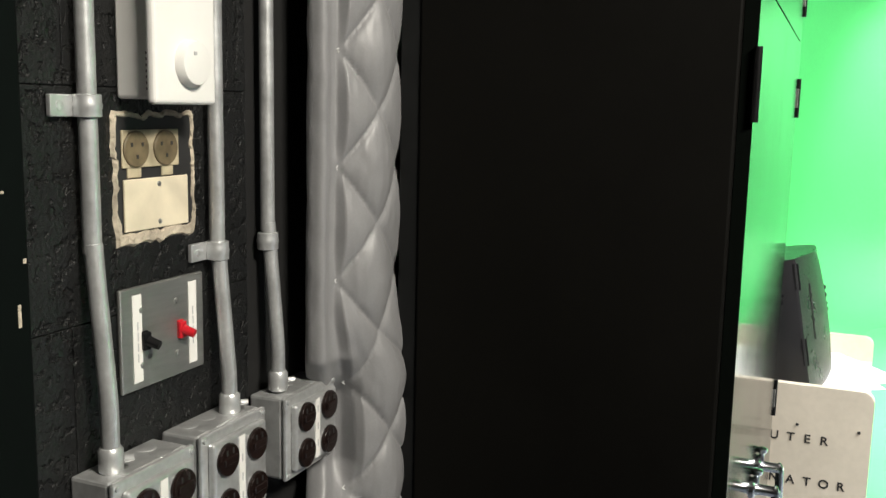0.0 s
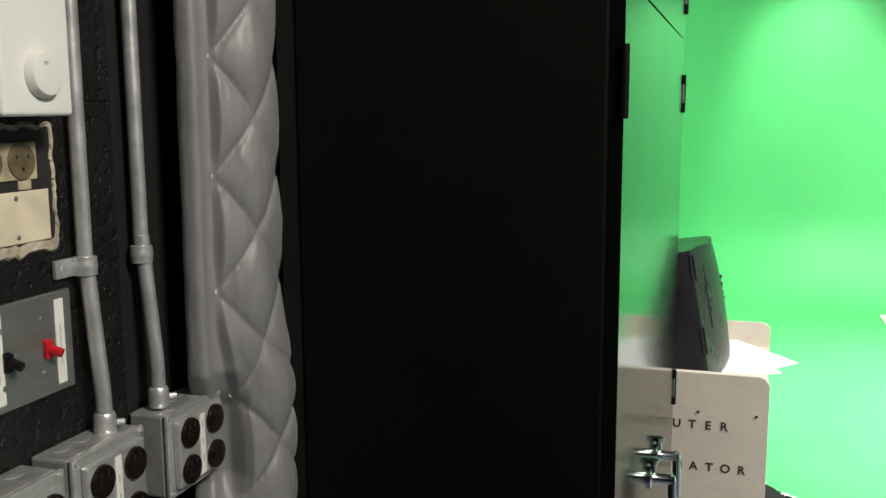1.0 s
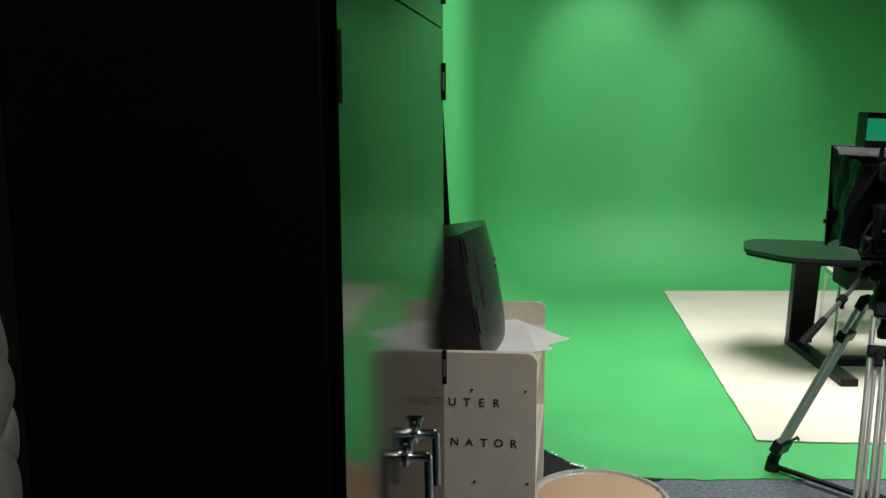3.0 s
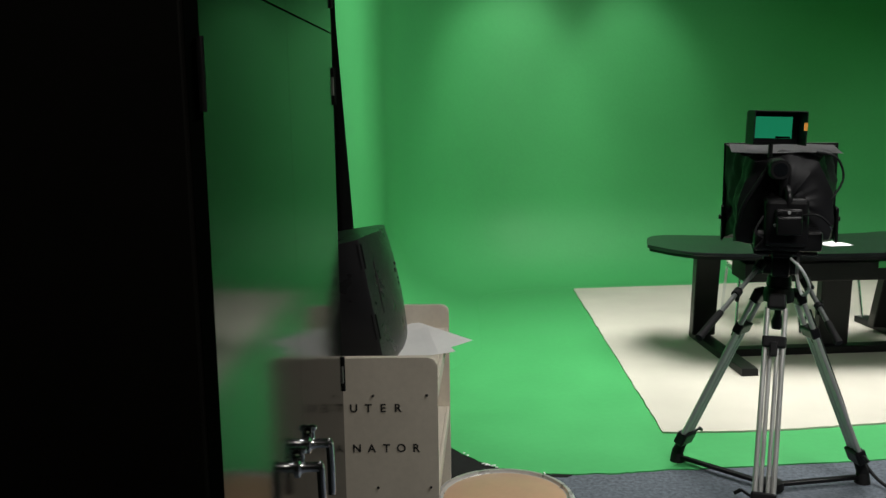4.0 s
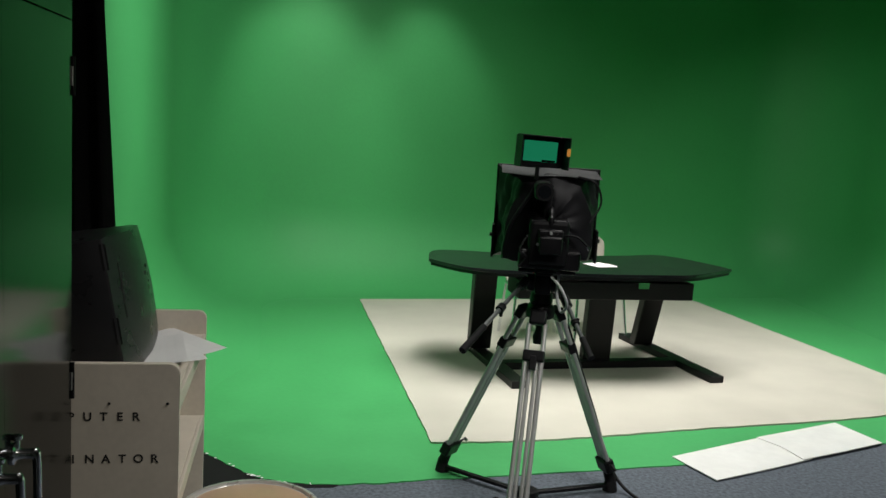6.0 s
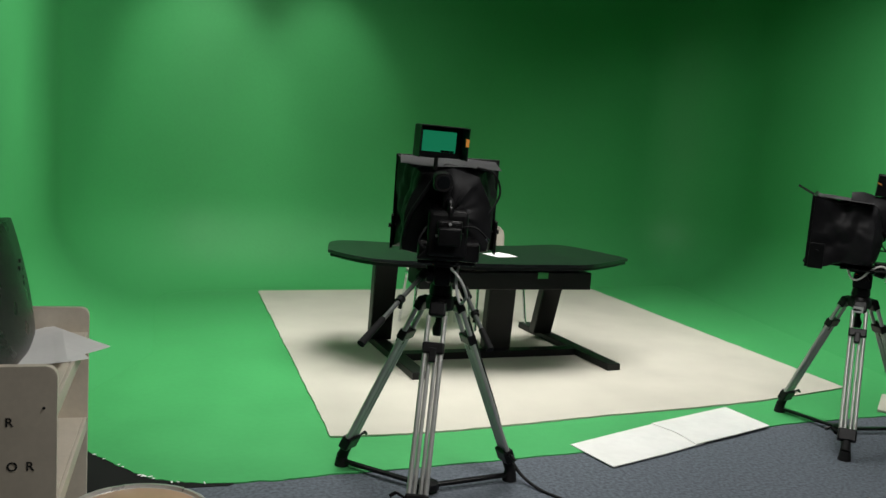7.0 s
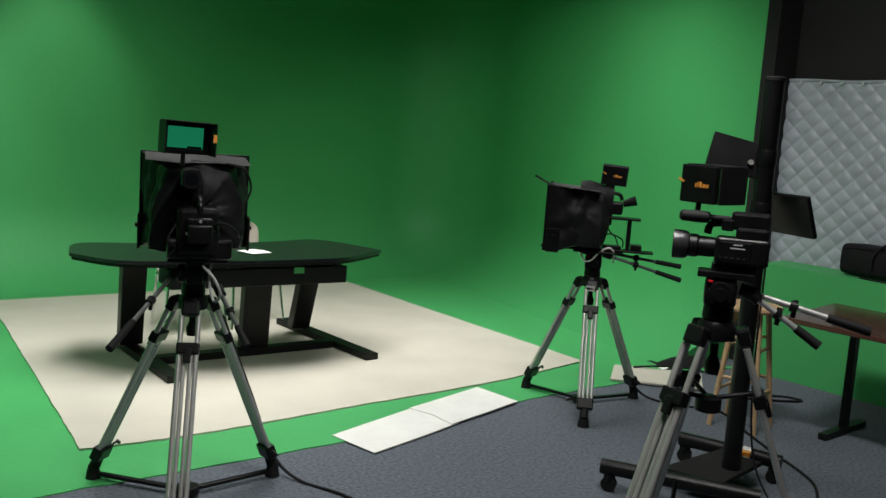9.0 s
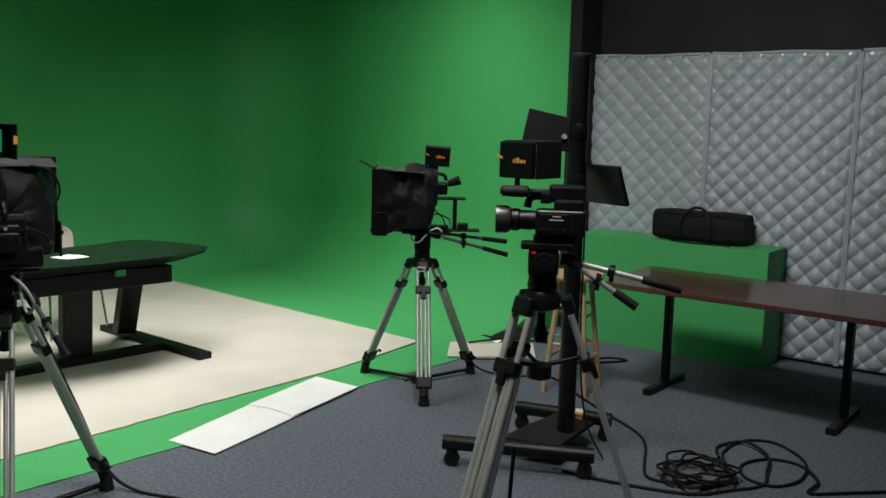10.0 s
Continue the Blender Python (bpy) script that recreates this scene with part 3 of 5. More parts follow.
for y, s in ((1.1475, -1), (2.1665, 1)):
    for z in (0.25, 1.03, 1.66, 1.86, 2.25):
        h = part("hinge", rod((-0.0835, y, z), (-0.0835, y, z + 0.078), 0.0042, n=12), "plastic", cab, "black hinge barrel", smooth=True)
        part("leaf", box((-0.0848, y if s < 0 else y - 0.012, z + 0.02), (-0.0825, y + 0.008 if s < 0 else y - 0.002, z + 0.058), 0.0008), "steel" if s > 0 else "plastic", h)
for y, z in ((1.595, 1.085), (1.70, 1.085)):
    b = turned([(0.018, 0), (0.018, 0.004), (0.011, 0.007), (0.0085, 0.014), (0.0085, 0.036)], 24, m=Matrix.Translation((-0.085, y, z)) @ Matrix.Rotation(radians(90), 4, "Y"))
    h = part("handle", b, "chrome", cab, "chrome lever handle", smooth=True)
    part("lever", tube([(-0.053, y, z + 0.006), (-0.049, y, z + 0.001), (-0.048, y, z - 0.012), (-0.047, y, z - 0.05), (-0.047, y, z - 0.092)], 0.0068, 12), "chrome", h, smooth=True)
    part("key_knob", turned([(0.0045, 0), (0.0045, 0.012), (0.0085, 0.015), (0.0085, 0.021), (0.004, 0.023)], 16, m=Matrix.Translation((-0.078, y, z + 0.010))), "chrome", h, smooth=True)

# ---- cream cart with speaker and papers ----
cart = thing("cart", 0, 0, label="cream painted plywood shelf cart with stencilled letters", category="cart")


def side_panel(y0, y1, top, xr):
    r, pts = 0.022, [(-0.52, 0.10), (xr - 0.01, 0.10), (xr, 0.11)]
    pts += [(xr - r + r * math.cos(a), top - r + r * math.sin(a)) for a in span(0, radians(90), 5)] + [(-0.52 + r, top), (-0.52, top - r)]
    b = slab(pts, 0, y1 - y0, 0.003)
    b.transform(Matrix.Translation((0, y1, 0)) @ Matrix.Rotation(radians(90), 4, "X"))
    return b


front_panel = part("side_panel", side_panel(2.348, 2.368, 1.054, 0.102), "cream", cart)
part("side_panel", side_panel(3.005, 3.025, 1.036, 0.120), "cream", cart)
for z in (0.16, 0.690, 0.945):
    part("shelf", slab([(-0.51, 2.3685), (0.088, 2.3685), (0.108, 3.0045), (-0.51, 3.0045)], z, z + 0.02, 0.002), "cream", cart)
    part("shelf_lip", slab([(0.0885, 2.3685), (0.0985, 2.3685), (0.118, 3.0045), (0.1085, 3.0045)], z - 0.02, z + 0.021, 0.002), "cream", cart)
part("back_panel", box((-0.52, 2.3685, 0.15), (-0.512, 3.0045, 1.02), 0.001), "cream", cart)
for x, y in ((-0.46, 2.47), (0.04, 2.47), (-0.46, 2.96), (0.05, 2.96)):
    c = part("caster", rod((x, y - 0.014, 0.04), (x, y + 0.014, 0.04), 0.04, n=20), "rubber", cart)
    part("fork", box((x - 0.02, y - 0.02, 0.075), (x + 0.02, y + 0.02, 0.0995), 0.002), "galv", c)
for x, z in ((-0.0557, 0.9592), (0.0749, 0.9592), (-0.0489, 0.7233), (0.0818, 0.7233)):
    part("screw", rod((x, 2.3465, z), (x, 2.348, z), 0.0034, n=10), "ink_and_shade", cart)


def letter(ch, x, z, size, parent):
    """One stencilled capital on the panel's front."""
    cu = bpy.data.curves.new("letter", "FONT")
    cu.body, cu.size, cu.align_x, cu.extrude = ch, size, "CENTER", 0.0002
    cu.space_character = 1.0
    cu.offset = 0.0006
    ob = new("letter", cu)
    ob.matrix_basis = pose(x, 2.3476, z, 90, 0, 0)
    cu.materials.append(M["ink_and_shade"])
    ob.parent = parent


for k, ch in enumerate("PUTER"):
    letter(ch, 0.0038 - (4 - k) * 0.0359, 0.9183, 0.0285, front_panel)
for k, ch in enumerate("INATOR"):
    letter(ch, 0.0466 - (5 - k) * 0.0363, 0.8159, 0.0285, front_panel)

spk = thing("loudspeaker", 0, 0, label="dark grey moulded loudspeaker cabinet standing on cart", category="speaker")


SPK_Z = 0.974
bm_s = bmesh.new()
rows = []
for v in span(0, 1, 22):
    z = SPK_Z + 0.362 * v
    xn = -0.090 + (1.336 - z) * 0.178 - 0.040 * max(0, (0.16 - v) / 0.16) ** 2
    bow = 0.010 * math.sin(math.pi * v)
    ring = [(-0.40, 2.450), (xn - 0.06, 2.442), (xn - 0.010, 2.440), (xn - 0.002, 2.443), (xn + 0.002, 2.452)]
    ring += [(xn + (0.042 + bow) * math.sin(math.pi / 2 * min(1, 1.6 * w)) ** 0.8 - 0.010 * w ** 4, 2.452 + 0.36 * w) for w in span(0.06, 0.96, 12)]
    ring += [(xn + 0.016, 2.822), (xn - 0.02, 2.836), (xn - 0.10, 2.838), (-0.40, 2.838)]
    drop = 0.02 * max(0, (v - 0.9) / 0.1)
    rows.append([bm_s.verts.new((x, y, z - v * min(0.05, 0.24 * max(0, xn - x)) - v * 0.045 * max(0, y - 2.46) - drop * max(0, abs(y - 2.64) / 0.2) ** 4 * 0.3)) for x, y in ring])
for a, c in zip(rows, rows[1:]):
    for k in range(len(a)):
        bm_s.faces.new((a[k], a[(k + 1) % len(a)], c[(k + 1) % len(a)], c[k]))
bm_s.faces.new(rows[0][::-1])
bm_s.faces.new(rows[-1])
part("shell", bm_s, "greyplastic", spk, smooth=True)


def spk_front(z, y):
    """The front's x at a height and depth."""
    return -0.090 + (1.336 - z) * 0.178 + 0.049 - 0.004 * (y > 2.7)


for dy, dz, w in ((0.0, 0.03, 0.012), (0.03, 0.045, 0.010), (0.05, 0.015, 0.014), (0.02, -0.01, 0.010), (0.06, -0.02, 0.009), (0.035, 0.005, 0.008)):
    y, z = 2.66 + dy, 1.175 + dz
    x = spk_front(z, y)
    part("raised_mark", box((x - 0.006, y, z), (x + 0.0015, y + w * 1.3, z + w), 0.003), "greyplastic", spk)
for z0, z1, y in ((1.255, 1.318, 2.4415), (1.075, 1.140, 2.4415)):
    x0, x1 = -0.090 + (1.336 - z0) * 0.178, -0.090 + (1.336 - z1) * 0.178
    b = bmesh.new()
    vs = [b.verts.new(c) for c in ((x0 - 0.010, y - 0.002, z0), (x0 + 0.003, y + 0.005, z0), (x1 + 0.003, y + 0.005, z1), (x1 - 0.010, y - 0.002, z1))]
    f = b.faces.new(vs)
    ext = bmesh.ops.extrude_face_region(b, geom=[f])
    bmesh.ops.translate(b, vec=(-0.004, 0.008, 0), verts=[e for e in ext["geom"] if isinstance(e, bmesh.types.BMVert)])
    part("corner_cap", b, "plastic", spk)
# no cut groove: a black rod gives its shade as colour
seam = bmesh.new()
rod((spk_front(1.14, 2.5) - 0.0265, 2.4575, 1.14), (spk_front(1.272, 2.5) - 0.0265, 2.4575, 1.272), 0.0022, n=8, bm=seam)
part("groove", seam, "ink_and_shade", spk)
for x in (-0.36, -0.11):
    for y in (2.50, 2.78):
        part("rubber_foot", box((x - 0.02, y - 0.02, 0.9655), (x + 0.02, y + 0.02, 0.9738), 0.002), "rubber", spk)

for k, (x, y, a, z) in enumerate(((-0.005, 2.80, 20, 0.9685), (0.020, 2.84, 38, 0.9725), (-0.03, 2.76, 8, 0.9762))):
    t = thing("paper_sheet", x, y, z, a, label="loose white printed sheet on top of cart", category="paper", group="papers on the cart")
    w = 0.006 * (k + 1)
    part("sheet", sheet(span(-0.108, 0.108, 8), span(-0.14, 0.14, 8), lambda u, v: (u, v, w * (u / 0.1) ** 2 * (0.3 if u < 0 else 0.55) + 0.002 * math.sin(9 * v))), "paper", t)

# ---- round stool by the cart ----
st = thing("round_stool", 0.272, 2.555, 0, label="round tan stool with chrome rim beside cart", category="stool")
part("seat", turned([(0.168, 0.585), (0.170, 0.602), (0.160, 0.606), (0.05, 0.607)], 48), "seat", st, smooth=True)
part("rim", turned([(0.171, 0.575), (0.187, 0.578), (0.190, 0.600), (0.183, 0.611), (0.173, 0.612), (0.1705, 0.6035)], 48), "rimwhite", st, smooth=True)
for a in (45, 135, 225, 315):
    c, s = math.cos(radians(a)), math.sin(radians(a))
    part("leg", rod((0.13 * c, 0.13 * s, 0.575), (0.18 * c, 0.18 * s, 0.0), 0.0125), "chrome", st, smooth=True)
ring = [(0.165 * math.cos(a), 0.165 * math.sin(a), 0.2) for a in span(0, 2 * math.pi, 32)]
part("foot_ring", tube(ring, 0.008, 8, raw=True), "chrome", st, smooth=True)

# ---- black drape at the edge of the green wall ----
dr = thing("stage_drape", 0, 0, label="black cloth drape hanging beside green wall", category="drape")


def drape(u, z):
    x = -0.64 + u * (0.34 + 0.055 * max(0, (2.0 - z)) / 1.0)
    return (x, 3.72 + 0.03 * math.sin(26 * u + 0.6 * math.sin(2 * z)) * (0.5 + 0.2 * z / 3), z)


b = sheet(span(0, 1, 40), span(0.008, 3.6, 24), drape)
bmesh.ops.solidify(b, geom=b.faces[:], thickness=0.004)
part("cloth", b, "blackflat", dr, smooth=True)


# ---- camera tripods ----
def tripod(x, y, feet, bowl, ground=True, handles=(), label="", turn=0.0, plate=0.0):
    """A tripod at (x, y): feet are offsets of the three feet, bowl the height of its bowl, handles pairs of offsets for pan bars."""
    t = thing("tripod", x, y, 0, label=label, category="tripod", group="camera tripods")
    apex = bowl - 0.045
    hub = turned([(0.04, apex - 0.02), (0.06, apex - 0.012), (0.062, apex + 0.02), (0.056, bowl - 0.008), (0.050, bowl)], 24)
    part("bowl", hub, "plastic", t, smooth=True)
    part("bowl_clamp", turned([(0.022, apex - 0.13), (0.026, apex - 0.10), (0.014, apex - 0.07), (0.014, apex - 0.03)], 16), "plastic", t, smooth=True)
    for fx, fy in feet:
        out = Vector((fx, fy, 0)).normalized()
        top, foot = Vector((out.x * 0.085, out.y * 0.085, apex)), Vector((fx, fy, 0.05))
        d = (foot - top).normalized()
        side = d.cross(out).normalized()
        length = (foot - top).length
        turn_m = Matrix((side, d.cross(side), d)).transposed().to_4x4()

        def at(s, w=0.0, n=0.0):
            return top + d * (s * length) + side * w + d.cross(side) * n

        leg = part("leg", box((-0.036, -0.02, -0.03), (0.036, 0.02, 0.032), 0.009, m=Matrix.Translation(top) @ turn_m), "plastic", t)
        for w in (-0.034, 0.034):
            part("outer_tube", rod(at(0.03, w), at(0.89, w), 0.0105, n=14), "alu", leg, smooth=True)
        for w in (-0.013, 0.013):
            part("inner_tube", rod(at(0.20, w), at(0.90, w), 0.0085, n=12), "alu", leg, smooth=True)
        clamp = box((-0.046, -0.02, -0.024), (0.046, 0.02, 0.024), 0.007, m=Matrix.Translation(at(0.19)) @ turn_m)
        box((-0.015, -0.026, 0.0), (0.015, 0.008, 0.06), 0.005, clamp, Matrix.Translation(at(0.19)) @ turn_m)
        part("leg_clamp", clamp, "plastic", leg)
        low = box((-0.047, -0.024, -0.035), (0.047, 0.024, 0.03), 0.008, m=Matrix.Translation(at(0.90)) @ turn_m)
        rod(at(0.89, 0.035), at(0.86, 0.085, 0.01), 0.006, n=8, bm=low)
        rod(at(0.86, 0.085, 0.01), at(0.88, 0.11, 0.01), 0.008, n=8, bm=low)
        part("lower_clamp", low, "plastic", leg)
        b = rod(at(0.9), at(1.0), 0.02, 0.026, 14)
        rod((fx, fy, 0.002), (fx, fy, 0.05), 0.034, 0.026, 16, b)
        part("foot", b, "rubber", leg, smooth=True)
        if ground:
            b = box((-0.014, -0.008, 0), (0.014, 0.008, (Vector((fx, fy, 0)) * 0.98).length), 0.004)
            dd = Vector((-fx, -fy, 0)).normalized()
            b.transform(Matrix.Translation((fx, fy, 0.028)) @ dd.to_track_quat("Z", "Y").to_matrix().to_4x4())
            part("spreader_arm", b, "plastic", leg)
        else:
            p = at(0.17)
            b = rod(p, (0, 0, apex * 0.80), 0.008, n=10)
            part("spreader_arm", b, "plastic", leg)
    if ground:
        part("spreader_hub", turned([(0.05, 0.016), (0.055, 0.02), (0.05, 0.045), (0.02, 0.05)], 20), "plastic", t, smooth=True)
    else:
        part("spreader_hub", turned([(0.024, apex * 0.80 - 0.045), (0.042, apex * 0.80 - 0.038), (0.042, apex * 0.80 + 0.005), (0.02, apex * 0.80 + 0.012)], 18), "plastic", t, smooth=True)
    if plate:
        part("front_plate", box((-0.026, -0.1130, apex - 0.030), (0.026, -0.1085, apex + 0.004), 0.002, m=Matrix.Rotation(radians(plate), 4, "Z")), "silverprint", t, "pale marking plate")
    # fluid head, turned with its camera
    hm = Matrix.Rotation(radians(turn), 4, "Z")
    head = turned([(0.044, bowl), (0.050, bowl + 0.01), (0.046, bowl + 0.045), (0.040, bowl + 0.05)], 24)
    box((-0.036, -0.05, bowl + 0.045), (0.036, 0.05, bowl + 0.135), 0.014, head, hm)
    rod(hm @ Vector((-0.066, 0, bowl + 0.09)), hm @ Vector((0.066, 0, bowl + 0.09)), 0.037, n=24, bm=head)
    rod(hm @ Vector((-0.075, 0, bowl + 0.09)), hm @ Vector((0.075, 0, bowl + 0.09)), 0.022, n=16, bm=head)
    head = part("fluid_head", head, "plastic", t, smooth=True)
    part("slide_plate", box((-0.038, -0.095, bowl + 0.136), (0.038, 0.075, bowl + 0.158), 0.004, m=hm), "plastic", head)
    part("red_lock", box((-0.042, 0.025, bowl + 0.122), (-0.036, 0.040, bowl + 0.130), 0.001, m=hm), "red", head)
    for (ax, ay, az), (bx, by, bz) in handles:
        p, q = Vector((ax, ay, az)), Vector((bx, by, bz))
        h = part("pan_handle", rod(p, p.lerp(q, 0.72), 0.0095, n=12), "aludark" if ground else "alu", t, smooth=True)
        part("grip", rod(p.lerp(q, 0.66), q, 0.0135, 0.0155, n=16), "rubber", h, smooth=True)
        c = rod(p.lerp(q, 0.36), p.lerp(q, 0.42), 0.018, n=12)
        rod(p.lerp(q, 0.39) - Vector((0, 0, 0.035)), p.lerp(q, 0.39) + Vector((0.01, 0, 0.02)), 0.008, n=8, bm=c)
        part("joint", c, "plastic", h)
        part("rosette", rod(p - (q - p).normalized() * 0.02, p + (q - p).normalized() * 0.03, 0.02, n=14), "plastic", h)
    return t


A, B, C = (1.46, 3.96), (4.06, 4.46), (2.597, 2.166)


def offs(c, pts):
    return [(x - c[0], y - c[1]) for x, y in pts]


tripod(*A, offs(A, [(1.14, 4.29), (1.88, 4.04), (1.287, 3.53)]), 0.885, True,
       handles=[((-0.10, -0.06, 0.985), (-0.41, -0.35, 0.765)), ((0.09, -0.06, 0.91), (0.135, -0.30, 0.725))],
       label="grey aluminium tripod with floor spreader, near rug edge", turn=-14)
tripod(*B, offs(B, [(3.92, 4.84), (3.775, 4.09), (4.47, 4.43)]), 0.80, True,
       handles=[((0.05, -0.06, 0.955), (0.46, -0.27, 0.895)), ((0.02, -0.09, 0.945), (0.40, -0.34, 0.825))],
       label="grey aluminium tripod with floor spreader, on carpet edge", turn=48, plate=-42.0)
tripod(*C, [(-0.445, 0.0), (0.30, -0.33), (0.14, 0.44)], 1.111, False,
       handles=[((0.06, -0.07, 1.205), (0.19, -0.24, 1.07)), ((0.06, -0.05, 1.21), (0.275, -0.35, 1.135))],
       label="silver aluminium tripod with mid-level spreader on carpet", turn=42)


# ---- cameras ----
def field_monitor(m, w=0.20, h=0.125, depth=0.085, lit=True, mark=True):
    """A small monitor with a folding sunshade; the screen looks along local -y."""
    t = thing("field_monitor", 0, 0, label="small black field monitor with sunshade on camera", category="monitor", group="field monitors")
    t.matrix_basis = m
    part("housing", box((-w / 2, 0.0, 0), (w / 2, 0.028, h), 0.005), "plastic", t)
    for lo, hi in (((-w / 2 - 0.002, -depth, -0.001), (-w / 2 + 0.002, 0.001, h + 0.001)), ((w / 2 - 0.002, -depth, -0.001), (w / 2 + 0.002, 0.001, h + 0.001)), ((-w / 2, -depth, h - 0.001), (w / 2, 0.001, h + 0.003))):
        part("sunshade_flap", box(lo, hi, 0.001), "nylon", t)
    scr = part("screen", box((-w / 2 + 0.029, -0.003, 0.022), (w / 2 - 0.025, -0.0005, h - 0.020), 0), "screen" if lit else "glassblack", t, "lit screen with a green picture" if lit else "dark screen")
    if lit:
        part("picture_desk", box((0.01, -0.0042, 0.0225), (w / 2 - 0.031, -0.0035, 0.030), 0), "glassblack", scr)
    if mark:
        part("logo_bar", box((w / 2 - 0.012, -depth - 0.001, 0.055), (w / 2 + 0.002, -depth, 0.085), 0), "orange", t)
    part("mount", rod((0, 0.012, -0.05), (0, 0.012, 0.001), 0.009, n=10), "plastic", t, smooth=True)
    return t


def back_marks(t):
    """Plain bars in the maker's colour on the monitor's back."""
    for a, c, e, g in ((-0.042, -0.034, 0.050, 0.061), (-0.031, -0.020, 0.050, 0.061), (-0.017, -0.007, 0.050, 0.067), (-0.003, 0.001, 0.050, 0.066), (0.004, 0.008, 0.050, 0.061)):
        part("logo_bar", box((a, 0.0285, e), (c, 0.0292, g), 0), "orange", t)
    b = box((-0.012, 0.0285, -0.003), (0.012, 0.0292, 0.004), 0, m=None)
    b.transform(Matrix.Translation((0.062, 0, 0.068)) @ Matrix.Rotation(radians(-24), 4, "Y"))
    part("logo_bar", b, "orange", t)


def hood_rig(x, y, rz, base, scale=1.0, label="", waist=0.12):
    """A video camera inside a teleprompter hood of black cloth; the lens looks along local +y."""
    t = thing("prompter_camera", x, y, base, rz, label=label, category="studio camera", group="prompter cameras")
    s = scale

    def cloth(u, v):
        # v: 0 at the glass frame, 1 at the camera end, beyond that the gathered sleeve; u goes round the girth
        a = 2 * math.pi * u
        cx, cz = math.cos(a), math.sin(a)
        f, g = min(v, 1.0), max(0.0, v - 1.0) / 0.25
        q = 1 / max(abs(cx), abs(cz)) ** (1 - 0.5 * f)
        low = (1 - cz) / 2
        w = (0.228 * (1 - f) + (waist + (0.222 - waist) * low ** 0.75) * f) * s
        h = (0.200 * (1 - f) + 0.190 * f) * s
        zc = (0.215 * (1 - f) + 0.205 * f) * s
        wr = 0.034 * noise.noise(Vector((2.2 * cx, 2.2 * cz, 4 * v + x))) + 0.010 * noise.noise(Vector((7 * cx, 7 * cz, 9 * v + x)))
        r = (1 + (wr * math.sin(math.pi * min(1, 0.75 * v + 0.06)) - 0.012 * math.sin(math.pi * f)) / 0.2) * (1 - g) ** 0.55
        yy = 0.30 - 0.34 * f - 0.05 * math.sin(g * math.pi / 2) + 0.02 * g * noise.noise(Vector((5 * cx, 5 * cz, 3 * v)))
        return (cx * q * w * r, yy * s, zc + cz * q * h * r)

    b = sheet(span(0, 1, 72), span(0, 1, 22) + span(1.0, 1.25, 10)[1:], cloth)
    bmesh.ops.remove_doubles(b, verts=b.verts[:], dist=0.0003)
    part("hood", b, "nylon", t, "black cloth hood, creased", smooth=True)
    fr = bmesh.new()
    for lo, hi in (((-0.236, 0.295, 0.01), (-0.222, 0.312, 0.42)), ((0.222, 0.295, 0.01), (0.236, 0.312, 0.42)), ((-0.236, 0.295, 0.41), (0.236, 0.312, 0.424)), ((-0.236, 0.295, 0.005), (0.236, 0.312, 0.018))):
        box([c * s for c in lo], [c * s for c in hi], 0.002, fr)
    part("glass_frame", fr, "plastic", t)
    flap = sheet(span(-0.215 * s, 0.215 * s, 10), span(-0.02 * s, 0.30 * s, 6), lambda u, v: (u, v, (0.418 - 0.06 * (0.30 - v / s)) * s + 0.003 * math.sin(22 * u)))
    bmesh.ops.solidify(flap, geom=flap.faces[:], thickness=0.004)
    part("top_flap", flap, "greynylon", t, "grey fabric top flap", smooth=True)
    # rails and brackets under the camera
    r = bmesh.new()
    for xx in (-0.045, 0.045):
        rod((xx * s, -0.20 * s, 0.012), (xx * s, 0.33 * s, 0.012), 0.0075, n=10, bm=r)
    part("rail", r, "plastic", t)
    part("base_plate", box((-0.12 * s, -0.15 * s, 0.0), (0.12 * s, 0.12 * s, 0.012), 0.003), "plastic", t)
    for xx in (-0.235, 0.235):
        part("side_bracket", box((xx * s - 0.006, 0.21 * s, 0.0), (xx * s + 0.006, 0.294 * s, 0.15 * s), 0.003), "plastic", t)
        part("knob", rod((xx * s - 0.016, 0.25 * s, 0.10 * s), (xx * s + 0.016, 0.25 * s, 0.10 * s), 0.010, n=12), "plastic", t)
    return t


hood_a = hood_rig(A[0], A[1] - 0.02, -14, 1.045, 0.98, "studio camera under black teleprompter hood, monitor above")
cambody = box((-0.085, -0.21, 0.04), (0.075, 0.02, 0.225), 0.018, segs=3)
box((-0.12, -0.19, 0.02), (0.13, 0.0, 0.10), 0.012, cambody)
box((-0.05, -0.235, 0.11), (0.05, -0.205, 0.19), 0.008, cambody)
part("camera_body", cambody, "plastic", hood_a)
v = box((-0.075, -0.22, 0.300), (0.000, -0.03, 0.372), 0.022, segs=3)
rod((-0.038, -0.262, 0.342), (-0.038, -0.215, 0.338), 0.036, 0.030, 20, v)
box((-0.03, -0.12, 0.20), (0.0, -0.05, 0.31), 0.01, v)
vf = part("viewfinder", v, "plastic", hood_a)
part("eyepiece_lens", rod((-0.038, -0.265, 0.342), (-0.038, -0.2625, 0.342), 0.026, n=20), "glassblack", vf)
part("top_handle", tube([(0.0, -0.20, 0.20), (0.0, -0.19, 0.245), (0.0, -0.10, 0.26), (0.0, 0.0, 0.25), (0.0, 0.03, 0.20)], 0.013, 10), "plastic", hood_a, smooth=True)
